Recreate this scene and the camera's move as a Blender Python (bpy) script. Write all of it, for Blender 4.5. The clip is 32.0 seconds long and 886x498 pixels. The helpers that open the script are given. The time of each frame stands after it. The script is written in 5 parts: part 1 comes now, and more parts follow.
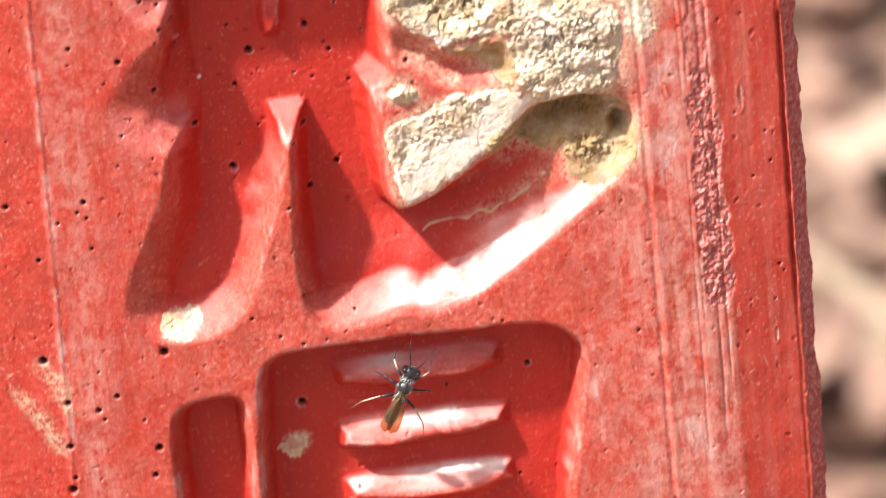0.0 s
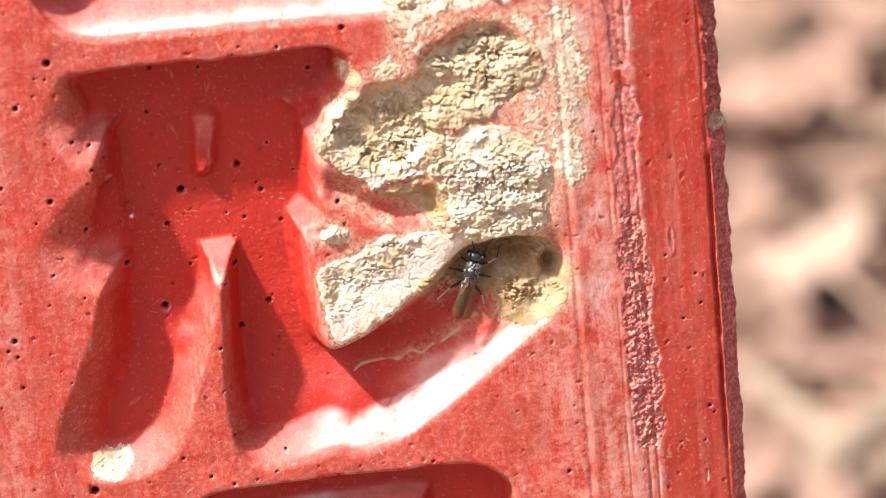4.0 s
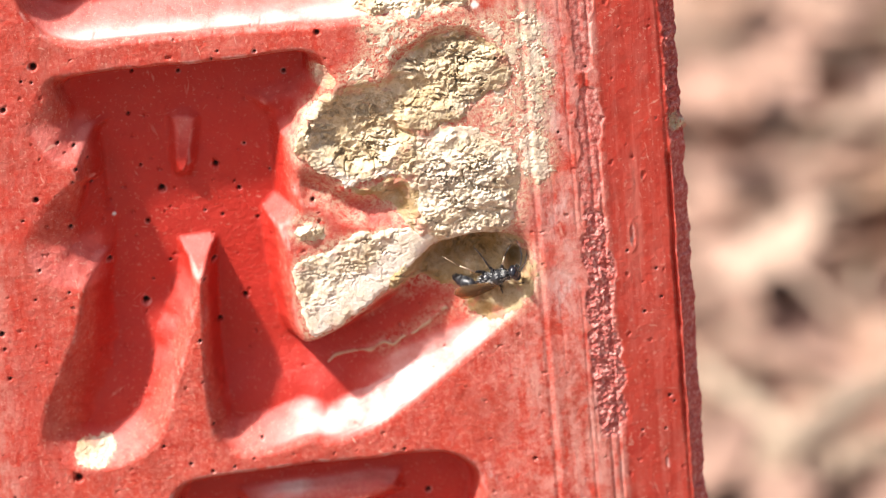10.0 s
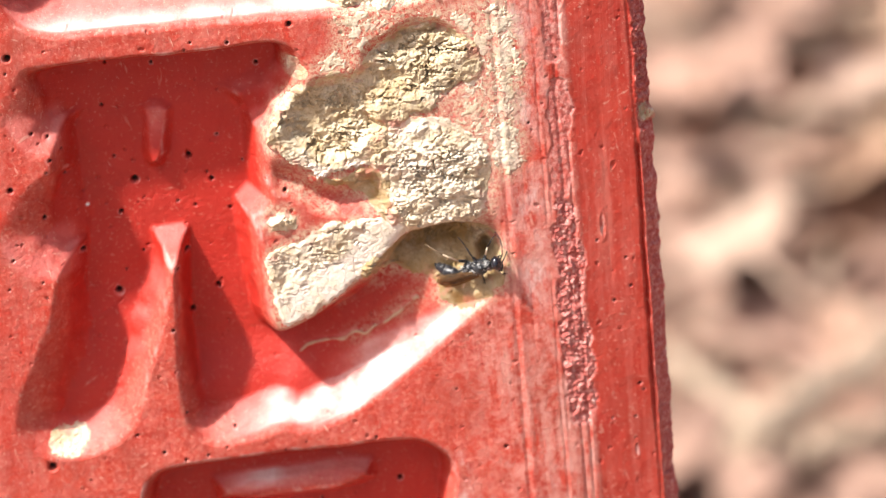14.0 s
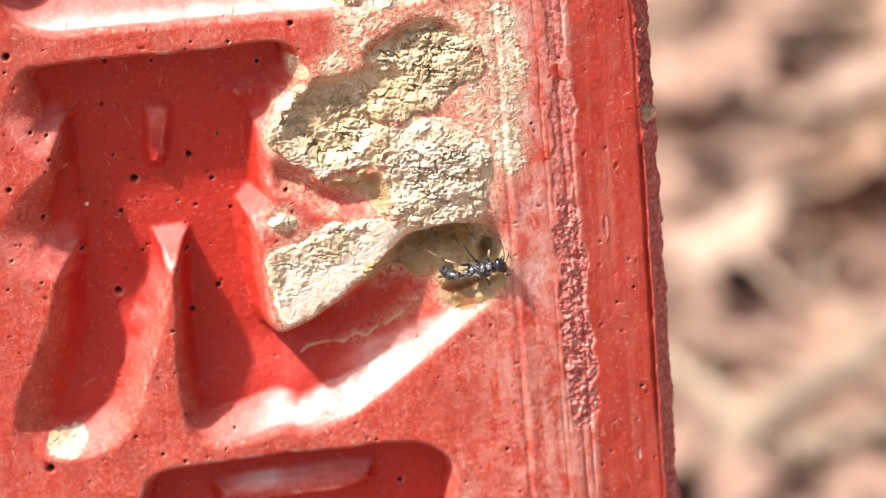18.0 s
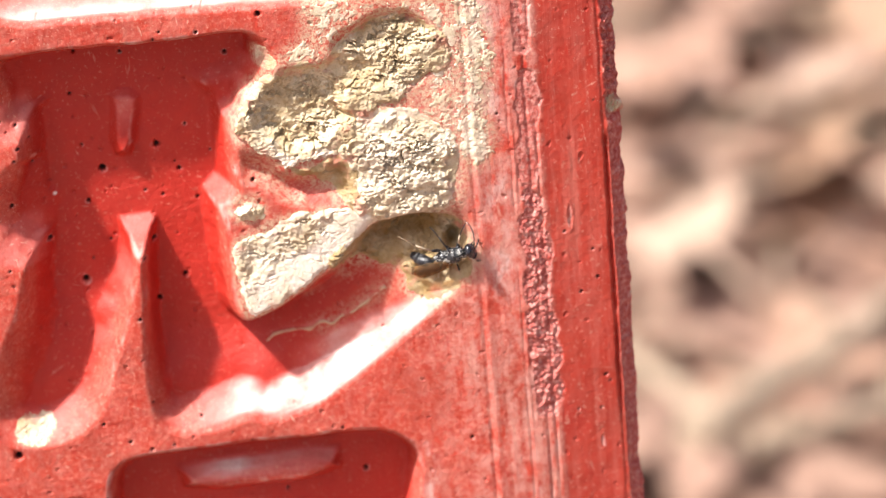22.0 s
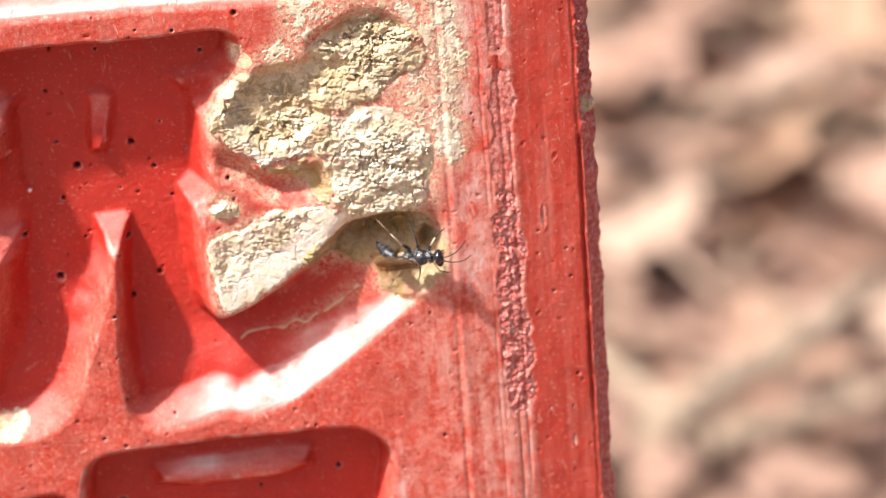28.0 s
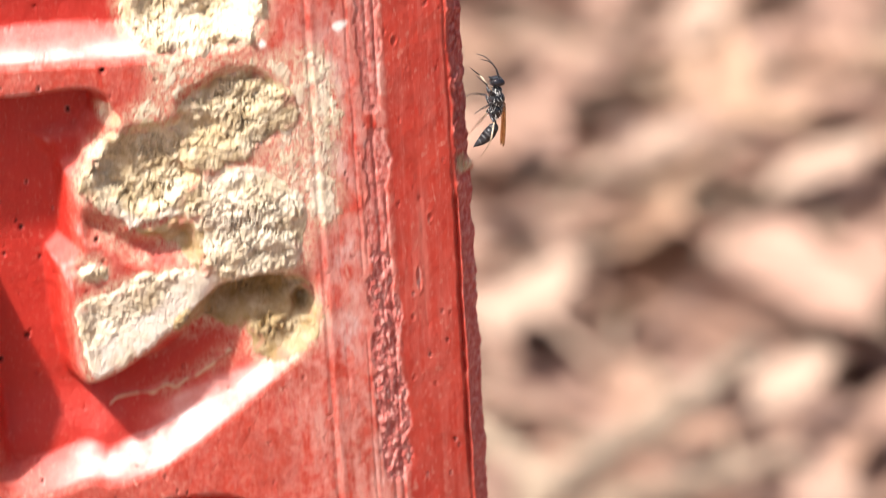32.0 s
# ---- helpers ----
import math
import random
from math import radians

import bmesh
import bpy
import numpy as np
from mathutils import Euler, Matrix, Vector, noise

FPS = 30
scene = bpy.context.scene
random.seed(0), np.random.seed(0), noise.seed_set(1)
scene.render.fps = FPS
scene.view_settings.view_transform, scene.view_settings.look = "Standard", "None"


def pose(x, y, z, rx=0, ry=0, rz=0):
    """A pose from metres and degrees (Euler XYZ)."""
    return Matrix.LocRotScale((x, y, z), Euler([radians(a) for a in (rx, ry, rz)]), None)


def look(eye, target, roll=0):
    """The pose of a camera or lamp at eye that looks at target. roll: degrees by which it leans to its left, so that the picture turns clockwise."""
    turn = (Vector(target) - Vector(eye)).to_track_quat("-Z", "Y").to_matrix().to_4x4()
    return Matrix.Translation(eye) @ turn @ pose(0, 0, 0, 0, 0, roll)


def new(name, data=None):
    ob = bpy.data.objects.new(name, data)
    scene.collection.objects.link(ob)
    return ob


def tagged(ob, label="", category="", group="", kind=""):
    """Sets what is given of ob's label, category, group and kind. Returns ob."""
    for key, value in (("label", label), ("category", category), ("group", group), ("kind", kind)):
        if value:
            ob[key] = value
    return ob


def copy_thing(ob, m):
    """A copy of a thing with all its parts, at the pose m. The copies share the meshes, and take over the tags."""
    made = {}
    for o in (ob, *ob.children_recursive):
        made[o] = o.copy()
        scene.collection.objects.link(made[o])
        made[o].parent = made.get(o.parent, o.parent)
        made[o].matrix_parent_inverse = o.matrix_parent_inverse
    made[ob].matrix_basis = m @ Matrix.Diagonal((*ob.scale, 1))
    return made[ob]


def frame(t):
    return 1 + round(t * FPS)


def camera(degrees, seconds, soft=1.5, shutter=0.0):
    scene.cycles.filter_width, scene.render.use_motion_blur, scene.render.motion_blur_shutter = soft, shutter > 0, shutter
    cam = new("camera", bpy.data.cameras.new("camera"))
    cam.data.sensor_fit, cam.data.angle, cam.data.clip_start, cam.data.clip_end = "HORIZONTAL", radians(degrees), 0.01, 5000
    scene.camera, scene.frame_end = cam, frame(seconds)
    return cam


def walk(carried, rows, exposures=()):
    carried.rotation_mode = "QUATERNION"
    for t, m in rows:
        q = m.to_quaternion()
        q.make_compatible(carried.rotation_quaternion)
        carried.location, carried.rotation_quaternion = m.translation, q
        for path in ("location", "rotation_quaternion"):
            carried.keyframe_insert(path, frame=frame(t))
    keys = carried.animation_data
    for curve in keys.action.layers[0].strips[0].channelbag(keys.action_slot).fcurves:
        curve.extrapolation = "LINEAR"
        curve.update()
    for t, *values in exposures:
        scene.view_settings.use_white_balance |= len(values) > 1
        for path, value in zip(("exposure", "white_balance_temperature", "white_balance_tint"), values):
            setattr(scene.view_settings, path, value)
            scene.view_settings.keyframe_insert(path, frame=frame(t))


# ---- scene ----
# A red painted concrete marker post, a hand's width across, with cast characters, old mud nests and a small wasp.
# Lengths on the post's face are in millimetres: u across, v up from FACE_Z, h out of the face.
MM = 0.001
FACE_Z = 0.22
GROUND = -0.356

cam = camera(14.0, 32.0, soft=1.0, shutter=0.5)
cam.data.dof.use_dof = True
cam.data.dof.focus_distance = 0.428
cam.data.dof.aperture_fstop = 22.5
walk(cam, [
    (0, pose(0.01852, -0.39955, 0.34576, 70.163, 5.644, -0.316)),
    (0.2, pose(0.01879, -0.39939, 0.34605, 70.599, 5.611, -0.413)),
    (0.3, pose(0.01899, -0.39918, 0.34652, 70.709, 5.589, -0.478)),
    (0.5, pose(0.01959, -0.39831, 0.34874, 70.659, 5.485, -0.578)),
    (1, pose(0.02287, -0.39781, 0.34969, 70.749, 5.450, -0.573)),
    (1.5, pose(0.02302, -0.39796, 0.34942, 70.961, 5.375, -0.793)),
    (2, pose(0.02289, -0.39787, 0.34968, 71.121, 5.319, -0.794)),
    (2.5, pose(0.02243, -0.39798, 0.34934, 71.351, 5.308, -0.844)),
    (3, pose(0.02093, -0.39802, 0.34934, 71.512, 5.182, -1.009)),
    (3.5, pose(0.02041, -0.39833, 0.34920, 71.686, 5.137, -1.061)),
    (5.5, pose(0.01910, -0.40774, 0.35339, 71.934, 4.837, -1.402)),
    (6, pose(0.01884, -0.41223, 0.35501, 71.936, 4.755, -1.549)),
    (6.5, pose(0.01897, -0.41422, 0.35537, 71.997, 4.728, -1.600)),
    (7, pose(0.01942, -0.41470, 0.35525, 72.052, 4.746, -1.589)),
    (7.5, pose(0.01962, -0.41495, 0.35533, 72.056, 4.727, -1.590)),
    (8, pose(0.02008, -0.41512, 0.35482, 72.068, 4.739, -1.533)),
    (8.5, pose(0.02006, -0.41540, 0.35470, 71.993, 4.796, -1.550)),
    (9, pose(0.01965, -0.41524, 0.35507, 71.836, 4.837, -1.615)),
    (9.5, pose(0.01888, -0.41558, 0.35529, 71.743, 4.849, -1.722)),
    (10, pose(0.01831, -0.41566, 0.35500, 71.700, 4.897, -1.800)),
    (10.5, pose(0.01825, -0.41561, 0.35530, 71.568, 4.923, -1.906)),
    (11, pose(0.01849, -0.41660, 0.35592, 71.400, 4.841, -2.095)),
    (11.5, pose(0.01845, -0.41742, 0.35672, 71.201, 4.768, -2.316)),
    (12, pose(0.01881, -0.41802, 0.35725, 71.124, 4.751, -2.338)),
    (12.5, pose(0.01824, -0.41852, 0.35694, 71.217, 4.745, -2.379)),
    (13, pose(0.01770, -0.41882, 0.35634, 71.352, 4.768, -2.421)),
    (13.5, pose(0.01734, -0.41886, 0.35690, 71.340, 4.743, -2.428)),
    (14, pose(0.01775, -0.41868, 0.35640, 71.448, 4.833, -2.339)),
    (14.5, pose(0.01794, -0.41866, 0.35640, 71.519, 4.834, -2.242)),
    (16.5, pose(0.01616, -0.41591, 0.35543, 71.798, 4.829, -2.375)),
    (17, pose(0.01614, -0.41559, 0.35559, 71.636, 4.706, -2.399)),
    (17.5, pose(0.01614, -0.41575, 0.35567, 71.478, 4.647, -2.439)),
    (18, pose(0.01599, -0.41555, 0.35609, 71.387, 4.576, -2.480)),
    (18.5, pose(0.01612, -0.41613, 0.35553, 71.473, 4.584, -2.452)),
    (19, pose(0.01570, -0.41615, 0.35559, 71.466, 4.591, -2.485)),
    (19.5, pose(0.01539, -0.41610, 0.35561, 71.465, 4.586, -2.499)),
    (20, pose(0.01594, -0.41620, 0.35539, 71.481, 4.613, -2.413)),
    (20.5, pose(0.01608, -0.41618, 0.35565, 71.378, 4.541, -2.577)),
    (21, pose(0.01538, -0.41613, 0.35629, 71.210, 4.410, -2.921)),
    (21.5, pose(0.01559, -0.41788, 0.35659, 71.199, 4.337, -3.005)),
    (22, pose(0.01524, -0.41904, 0.35648, 71.275, 4.333, -3.059)),
    (22.5, pose(0.01456, -0.41941, 0.35683, 71.305, 4.232, -3.128)),
    (23, pose(0.01413, -0.41949, 0.35704, 71.343, 4.185, -3.177)),
    (23.5, pose(0.01365, -0.41979, 0.35673, 71.455, 4.132, -3.221)),
    (24, pose(0.01384, -0.41975, 0.35667, 71.512, 4.071, -3.177)),
    (24.5, pose(0.01347, -0.41954, 0.35720, 71.453, 4.052, -3.229)),
    (26.5, pose(0.01261, -0.42041, 0.35713, 71.424, 3.947, -3.479)),
    (27, pose(0.01276, -0.42040, 0.35734, 71.395, 3.883, -3.533)),
    (27.5, pose(0.01322, -0.42020, 0.35720, 71.336, 3.900, -3.560)),
    (28, pose(0.01310, -0.42027, 0.35754, 71.161, 3.869, -3.632)),
    (28.5, pose(0.01329, -0.42043, 0.35772, 71.014, 3.858, -3.630)),
    (29, pose(0.01324, -0.42049, 0.35737, 70.950, 3.905, -3.659)),
    (29.5, pose(0.01270, -0.42053, 0.35724, 70.884, 3.900, -3.741)),
    (30, pose(0.01250, -0.42036, 0.35747, 70.767, 3.886, -3.809)),
    (30.5, pose(0.01216, -0.42070, 0.35788, 70.574, 3.714, -4.132)),
    (31, pose(0.01177, -0.42085, 0.35834, 70.357, 3.489, -4.715)),
    (31.5, pose(0.01310, -0.41720, 0.35640, 70.529, 3.354, -5.088)),
    (31.7, pose(0.01434, -0.41291, 0.35245, 71.190, 3.420, -5.209)),
    (31.8, pose(0.01445, -0.41272, 0.35221, 71.573, 3.394, -5.306)),
    (32, pose(0.01385, -0.41228, 0.35356, 72.197, 3.333, -5.499))],
     [(0, 0.97), (3.5, 0.97), (6, 0.91), (9, 0.89), (12, 0.95), (14, 0.94), (18, 0.92), (22, 0.98), (24.5, 0.98), (30, 0.91), (32, 0.89)])

# ---- light: a high sun from the left that grazes the face, and a clear sky ----
SUN_WAY = Vector((0.49, 0.28, -0.83)).normalized()
world = bpy.data.worlds.new("sky")
scene.world = world
world.use_nodes = True
wn = world.node_tree.nodes
sky = wn.new("ShaderNodeTexSky")
sky.sky_type = "NISHITA"
sky.sun_disc = False
sky.air_density = 0.6
sky.dust_density = 5.0
sky.ozone_density = 0.5
sky.sun_elevation = math.asin(-SUN_WAY.z)
sky.sun_rotation = math.atan2(-SUN_WAY.x, -SUN_WAY.y)
world.node_tree.links.new(sky.outputs[0], wn["Background"].inputs[0])
wn["Background"].inputs[1].default_value = 0.093
sun = new("sun", bpy.data.lights.new("sun", "SUN"))
sun.data.energy = 4.9
sun.data.angle = radians(3.0)
sun.data.color = (1.0, 0.96, 0.91)
sun.matrix_world = look((0, 0, 3), Vector((0, 0, 3)) + SUN_WAY)

# ---- fields: noise and distances on a grid, in millimetres ----
def value_noise(u, v, size, seed):
    """Smooth noise in -1..1 with features of that size."""
    rs = np.random.RandomState(seed)
    g = rs.rand(256, 256).astype(np.float32)
    x, y = u / size + 100.5, v / size + 100.5
    i, j = np.floor(x).astype(int), np.floor(y).astype(int)
    f, e = x - i, y - j
    f, e = f * f * (3 - 2 * f), e * e * (3 - 2 * e)
    i0, j0, i1, j1 = i % 256, j % 256, (i + 1) % 256, (j + 1) % 256
    a = g[i0, j0] * (1 - f) + g[i1, j0] * f
    b = g[i0, j1] * (1 - f) + g[i1, j1] * f
    return (a * (1 - e) + b * e) * 2 - 1


def fbm(u, v, size, seed, octaves=4, gain=0.5):
    total, amp = 0, 1.0
    for k in range(octaves):
        total = total + amp * value_noise(u, v, size / 2 ** k, seed + k)
        amp *= gain
    return total


def cells(u, v, size, seed):
    """Worley cells: nearest distance, gap to the second, a random value of the cell, and the height above its middle."""
    rs = np.random.RandomState(seed)
    jx, jy, val = rs.rand(64, 64), rs.rand(64, 64), rs.rand(64, 64)
    x, y = u / size + 200, v / size + 200
    i, j = np.floor(x).astype(int), np.floor(y).astype(int)
    d1, d2, w, off = np.full(u.shape, 9.0), np.full(u.shape, 9.0), np.zeros(u.shape), np.zeros(u.shape)
    for a in (-1, 0, 1):
        for b in (-1, 0, 1):
            p, q = (i + a) % 64, (j + b) % 64
            d = np.hypot(i + a + jx[p, q] - x, j + b + jy[p, q] - y)
            near = d < d1
            d2 = np.where(near, d1, np.minimum(d2, d))
            w = np.where(near, val[p, q], w)
            off = np.where(near, y - (j + b + jy[p, q]), off)
            d1 = np.minimum(d1, d)
    return d1, d2 - d1, w, off * size


def step(x, a, b):
    t = np.clip((x - a) / (b - a), 0, 1)
    return t * t * (3 - 2 * t)


def rounded(points, times=2):
    """Cuts a closed outline's corners."""
    p = np.array(points, float)
    for _ in range(times):
        q = np.roll(p, -1, axis=0)
        p = np.stack([p * 0.75 + q * 0.25, p * 0.25 + q * 0.75], 1).reshape(-1, 2)
    return p


def inside_depth(points, u, v, times=2, reach=6.0):
    """How far each point lies inside a closed outline; negative outside, and -reach far off."""
    p = rounded(points, times)
    out = np.full(u.shape, -reach)
    near = (u > p[:, 0].min() - reach) & (u < p[:, 0].max() + reach) & (v > p[:, 1].min() - reach) & (v < p[:, 1].max() + reach)
    x, y = u[near], v[near]
    best, odd = np.full(x.shape, 1e9), np.zeros(x.shape, bool)
    for (ax, ay), (bx, by) in zip(p, np.roll(p, -1, axis=0)):
        dx, dy = bx - ax, by - ay
        t = np.clip(((x - ax) * dx + (y - ay) * dy) / (dx * dx + dy * dy + 1e-12), 0, 1)
        best = np.minimum(best, (x - ax - t * dx) ** 2 + (y - ay - t * dy) ** 2)
        if dy:
            odd ^= ((ay > y) != (by > y)) & (x < (y - ay) * dx / dy + ax)
    out[near] = np.maximum(np.where(odd, 1, -1) * np.sqrt(best), -reach)
    return out


def on_face(u, v, h=0.0):
    return Vector((u * MM, -h * MM, FACE_Z + v * MM))


# ---- the cast characters, as outlines on the face ----
STROKE_TOP = [(-28.5, 52), (-28.3, 36.2), (-27.8, 32.1), (-25.2, 28.7), (-22.0, 27.3), (-11.3, 27.4), (8.7, 27.2), (19.4, 27.0), (25.5, 28.3), (26.9, 32.6), (26.5, 40.8), (26, 52)]
# the large character, stroke by stroke; the strokes run into one another
STROKE_BAR = [(-27.3, 21.3), (-26.2, 23.4), (-24.3, 24.1), (-15.0, 24.0), (-5.0, 24.0), (4.8, 24.4), (6.8, 23.6), (8.0, 22.1), (8.9, 20.0), (7.0, 14), (-20.0, 12.4), (-24.9, 12.3), (-27.4, 13.7), (-29.2, 17.6)]
STROKE_MIDDLE = [(-23.4, 23), (3.0, 23), (3.0, -2), (-23.4, -2)]
STROKE_WIDE = [(-31.4, 3.2), (-28.8, 6.8), (-26.8, 9.2), (-21.6, 11.7), (2.4, 11.0), (1.2, -3.2), (-19.0, -3.7), (-24.8, -3.4), (-28.0, -2.8), (-30.6, -0.3)]
LEG_SHORT = [(-22.0, 9), (-10.8, 9), (-10.6, 1.7), (-10.3, -3.7), (-11.8, -9.0), (-13.9, -14.7), (-16.0, -21.1), (-18.8, -25.1), (-24.0, -26.9), (-29.0, -26.0), (-32.0, -22.8), (-31.4, -19.4), (-28.4, -13.4), (-24.8, -6.8)]
LEG_HOOK = [(-9.3, 9), (0.6, 9), (0.9, -3.0), (1.5, -11.7), (2.3, -12.5), (6.6, -10.7), (12.4, -6.9), (15.8, -3.3), (19.1, -1.0), (23.9, -0.2), (27.9, -0.9), (30.6, -2.6), (31.2, -5.7), (29.8, -9.5), (22.8, -15.4), (14.0, -21.8), (9.5, -24.6), (3.8, -26.3), (1.1, -25.0), (-1.8, -26.2), (-6.7, -26.9), (-9.6, -25.6), (-10.9, -21.7), (-10.7, -15.0), (-9.9, -4.9)]
PIT_MID = [(1.7, 9.9), (5.1, 9.6), (7.4, 8.2), (8.6, 7.0), (11.3, 6.7), (14.5, 7.5), (16.4, 6.6), (17.3, 4.0), (16.9, 1.9), (14.2, 1.1), (10.8, 1.4), (7.5, 2.4), (5.0, 4.4), (2.3, 5.4)]
BAR_END = [(-2.0, 20.5), (3.0, 20.3), (5.0, 18.5), (4.5, 15.0), (3.5, 13.2), (2.2, 12.6), (-2.0, 12.5)]
PIT_LOW = [(4.2, 14.5), (5.3, 16.9), (7.7, 18.7), (10.2, 19.7), (13.2, 20.1), (16.1, 18.5), (18.1, 15.0), (17.6, 12.2), (15.8, 9.9), (13.9, 8.5), (11.4, 7.8), (8.7, 7.7), (7.1, 9.2), (5.6, 10.8), (4.0, 12.0)]
SADDLE = [(12.5, 20.0), (17.5, 20.5), (19.5, 15.5), (15.5, 13.0), (11.5, 14.5)]
CREASE = [(4.2, -16.4), (8.4, -15.4), (12.5, -14.5), (15.7, -12.9), (19.5, -10.3)]
PIT_HIGH = [(12.4, 18.3), (15.4, 21.9), (17.6, 24.1), (20.5, 25.6), (23.2, 26.1), (26.1, 24.7), (28.3, 22.8), (28.8, 20.0), (27.2, 17.3), (24.0, 15.1), (20.8, 14.0), (18.1, 14.3), (15.6, 15.9)]
BOX = [(-17.3, -33.2), (-16.4, -30.4), (-13.8, -28.8), (-0.2, -28.2), (13.3, -28.0), (17.5, -28.1), (19.3, -28.9), (22.4, -31.5), (21.6, -37.8), (18.8, -52.4), (18.3, -64), (-18.9, -64), (-18.4, -47.1)]
SIDE_BOX = [(-28.2, -37.3), (-27.0, -34.8), (-24.9, -34.0), (-21.1, -33.6), (-19.1, -34.3), (-18.5, -36.4), (-18.9, -47.1), (-19.7, -64), (-28.7, -64), (-28.4, -46.1)]
RIDGES = ([(-8.1, -31.9), (11.7, -31.2), (11.6, -34.8), (-7.3, -35.6)], [(-8.2, -39.6), (11.8, -39.0), (11.8, -42.6), (-7.5, -43.6)], [(-8.2, -47.2), (11.8, -46.2), (11.8, -50.0), (-7.6, -51.0)])
NUB = [(-11.7, 16.5), (-8.9, 16.2), (-9.2, 14.3), (-10.3, 9.2), (-11.9, 9.4), (-11.4, 14.5)]

# bubbles in the cast surface: u, v, radius
BUBBLES_BARS = [(-27.0, 25.4, 0.54), (-31.2, 20.4, 0.41), (-28.6, 23.7, 0.2), (-27.4, 23.5, 0.2), (-23.5, 14.8, 0.27), (-25.3, 15.6, 0.27), (-28.6, 8.9, 0.41), (-30.5, 6.4, 0.2), (-25.1, 4.6, 0.34), (-23.4, 12.2, 0.27), (-22.1, 13.0, 0.2), (-22.2, 9.3, 0.2), (-24.0, 10.7, 0.2), (-16.0, 3.1, 0.34), (-13.9, 7.1, 0.54), (-7.0, 9.6, 0.47), (-4.5, 6.3, 0.34), (-2.6, 2.4, 0.27), (-3.3, 11.9, 0.24), (-6.8, 3.1, 0.24), (-16.9, 16.9, 0.27), (-16.1, 10.3, 0.24), (-10.3, 21.7, 0.27), (-15.9, 22.2, 0.27), (2.4, 20.5, 0.34), (7.0, 26.5, 0.41), (-0.5, 8.4, 0.2), (-8.9, 3.8, 0.2), (-5.0, 7.2, 0.2), (4.5, 5.6, 0.34), (-0.6, 24.9, 0.27), (-5.8, 24.4, 0.2), (-5.0, 25.3, 0.2)]
BUBBLES_LEGS = [(-29.3, -0.1, 0.24), (-21.2, -0.9, 0.41), (-17.4, -7.0, 0.54), (-8.5, -2.1, 0.41), (-9.6, -3.4, 0.27), (-5.1, -7.5, 0.41), (-8.6, -10.2, 0.41), (-10.9, -10.9, 0.27), (-13.8, -2.1, 0.24), (-16.8, -24.2, 0.27), (-4.7, -24.8, 0.27), (-26.0, -3.2, 0.2), (-30.2, -3.7, 0.2), (-16.2, -4.4, 0.2), (-10.4, -21.9, 0.2)]
BUBBLES_BOX = [(-27.7, -27.3, 0.61), (-13.7, -26.8, 0.27), (-8.3, -27.7, 0.2), (-5.9, -26.9, 0.2), (28.7, -30.2, 0.27), (-29.8, -39.5, 0.54), (-30.7, -43.0, 0.41), (-31.1, -35.8, 0.27), (-12.5, -37.3, 0.61), (15.1, -34.9, 0.41), (-6.6, -48.5, 0.27), (5.1, -36.7, 0.27), (12.9, -49.2, 0.27), (-11.1, -28.0, 0.27), (1.3, -28.1, 0.27), (12.7, -27.4, 0.24)]
BUBBLES_MARGIN = [(-34.7, -9.7, 0.27), (38.6, 19.1, 0.2), (34.7, 11.4, 0.2), (42.0, -4.7, 0.2), (43.6, -12.8, 0.24), (45.8, -11.2, 0.24), (45.4, -7.5, 0.2), (46.0, -24.2, 0.27), (46.5, -25.1, 0.2), (42.3, -28.2, 0.2), (45.2, -28.5, 0.2), (-34.1, 11.0, 0.34), (-44.0, -7.5, 0.41), (-34.8, -7.7, 0.41), (-35.7, -8.9, 0.27), (-38.1, -10.0, 0.27), (-41.0, -14.4, 0.34), (-34.5, -13.5, 0.27), (-42.2, -27.1, 0.61), (-40.0, -32.7, 0.47), (-36.4, -34.0, 0.41), (-34.0, -32.4, 0.41), (-35.8, -35.2, 0.27), (-40.4, -38.3, 0.47), (-40.3, -42.4, 0.34), (-40.8, -43.9, 0.61), (-35.8, -29.1, 0.2)]
BUBBLES = BUBBLES_BARS + BUBBLES_LEGS + BUBBLES_BOX + BUBBLES_MARGIN

# long chips in the chamfer: u, v, half length
CHIPS = [(42.8, -2.8, 1.7), (44.6, 4.6, 0.6), (41.6, 27.0, 0.8), (45.1, -33.0, 0.9)]
# grit where the paint has gone from the corner, and the flaked skins above it
GRIT = [(36.9, 1.3), (39.2, 1.0), (39.7, -3.5), (40.3, -7.3), (40.1, -12.2), (39.1, -14.0), (40.4, -15.4), (40.6, -20.5), (40.3, -28.4), (36.7, -28.4), (36.6, -22.0), (36.7, -15.0), (36.6, -7.2)]
SKINS = ([(37.2, 16.4), (38.5, 17.0), (40.0, 15.8), (39.7, 6.9), (39.2, 1.5), (37.0, 1.7), (37.0, 7.2)], [(36.9, 52), (39.8, 52), (39.8, 19.2), (38.4, 18.4), (37.0, 19.4)])

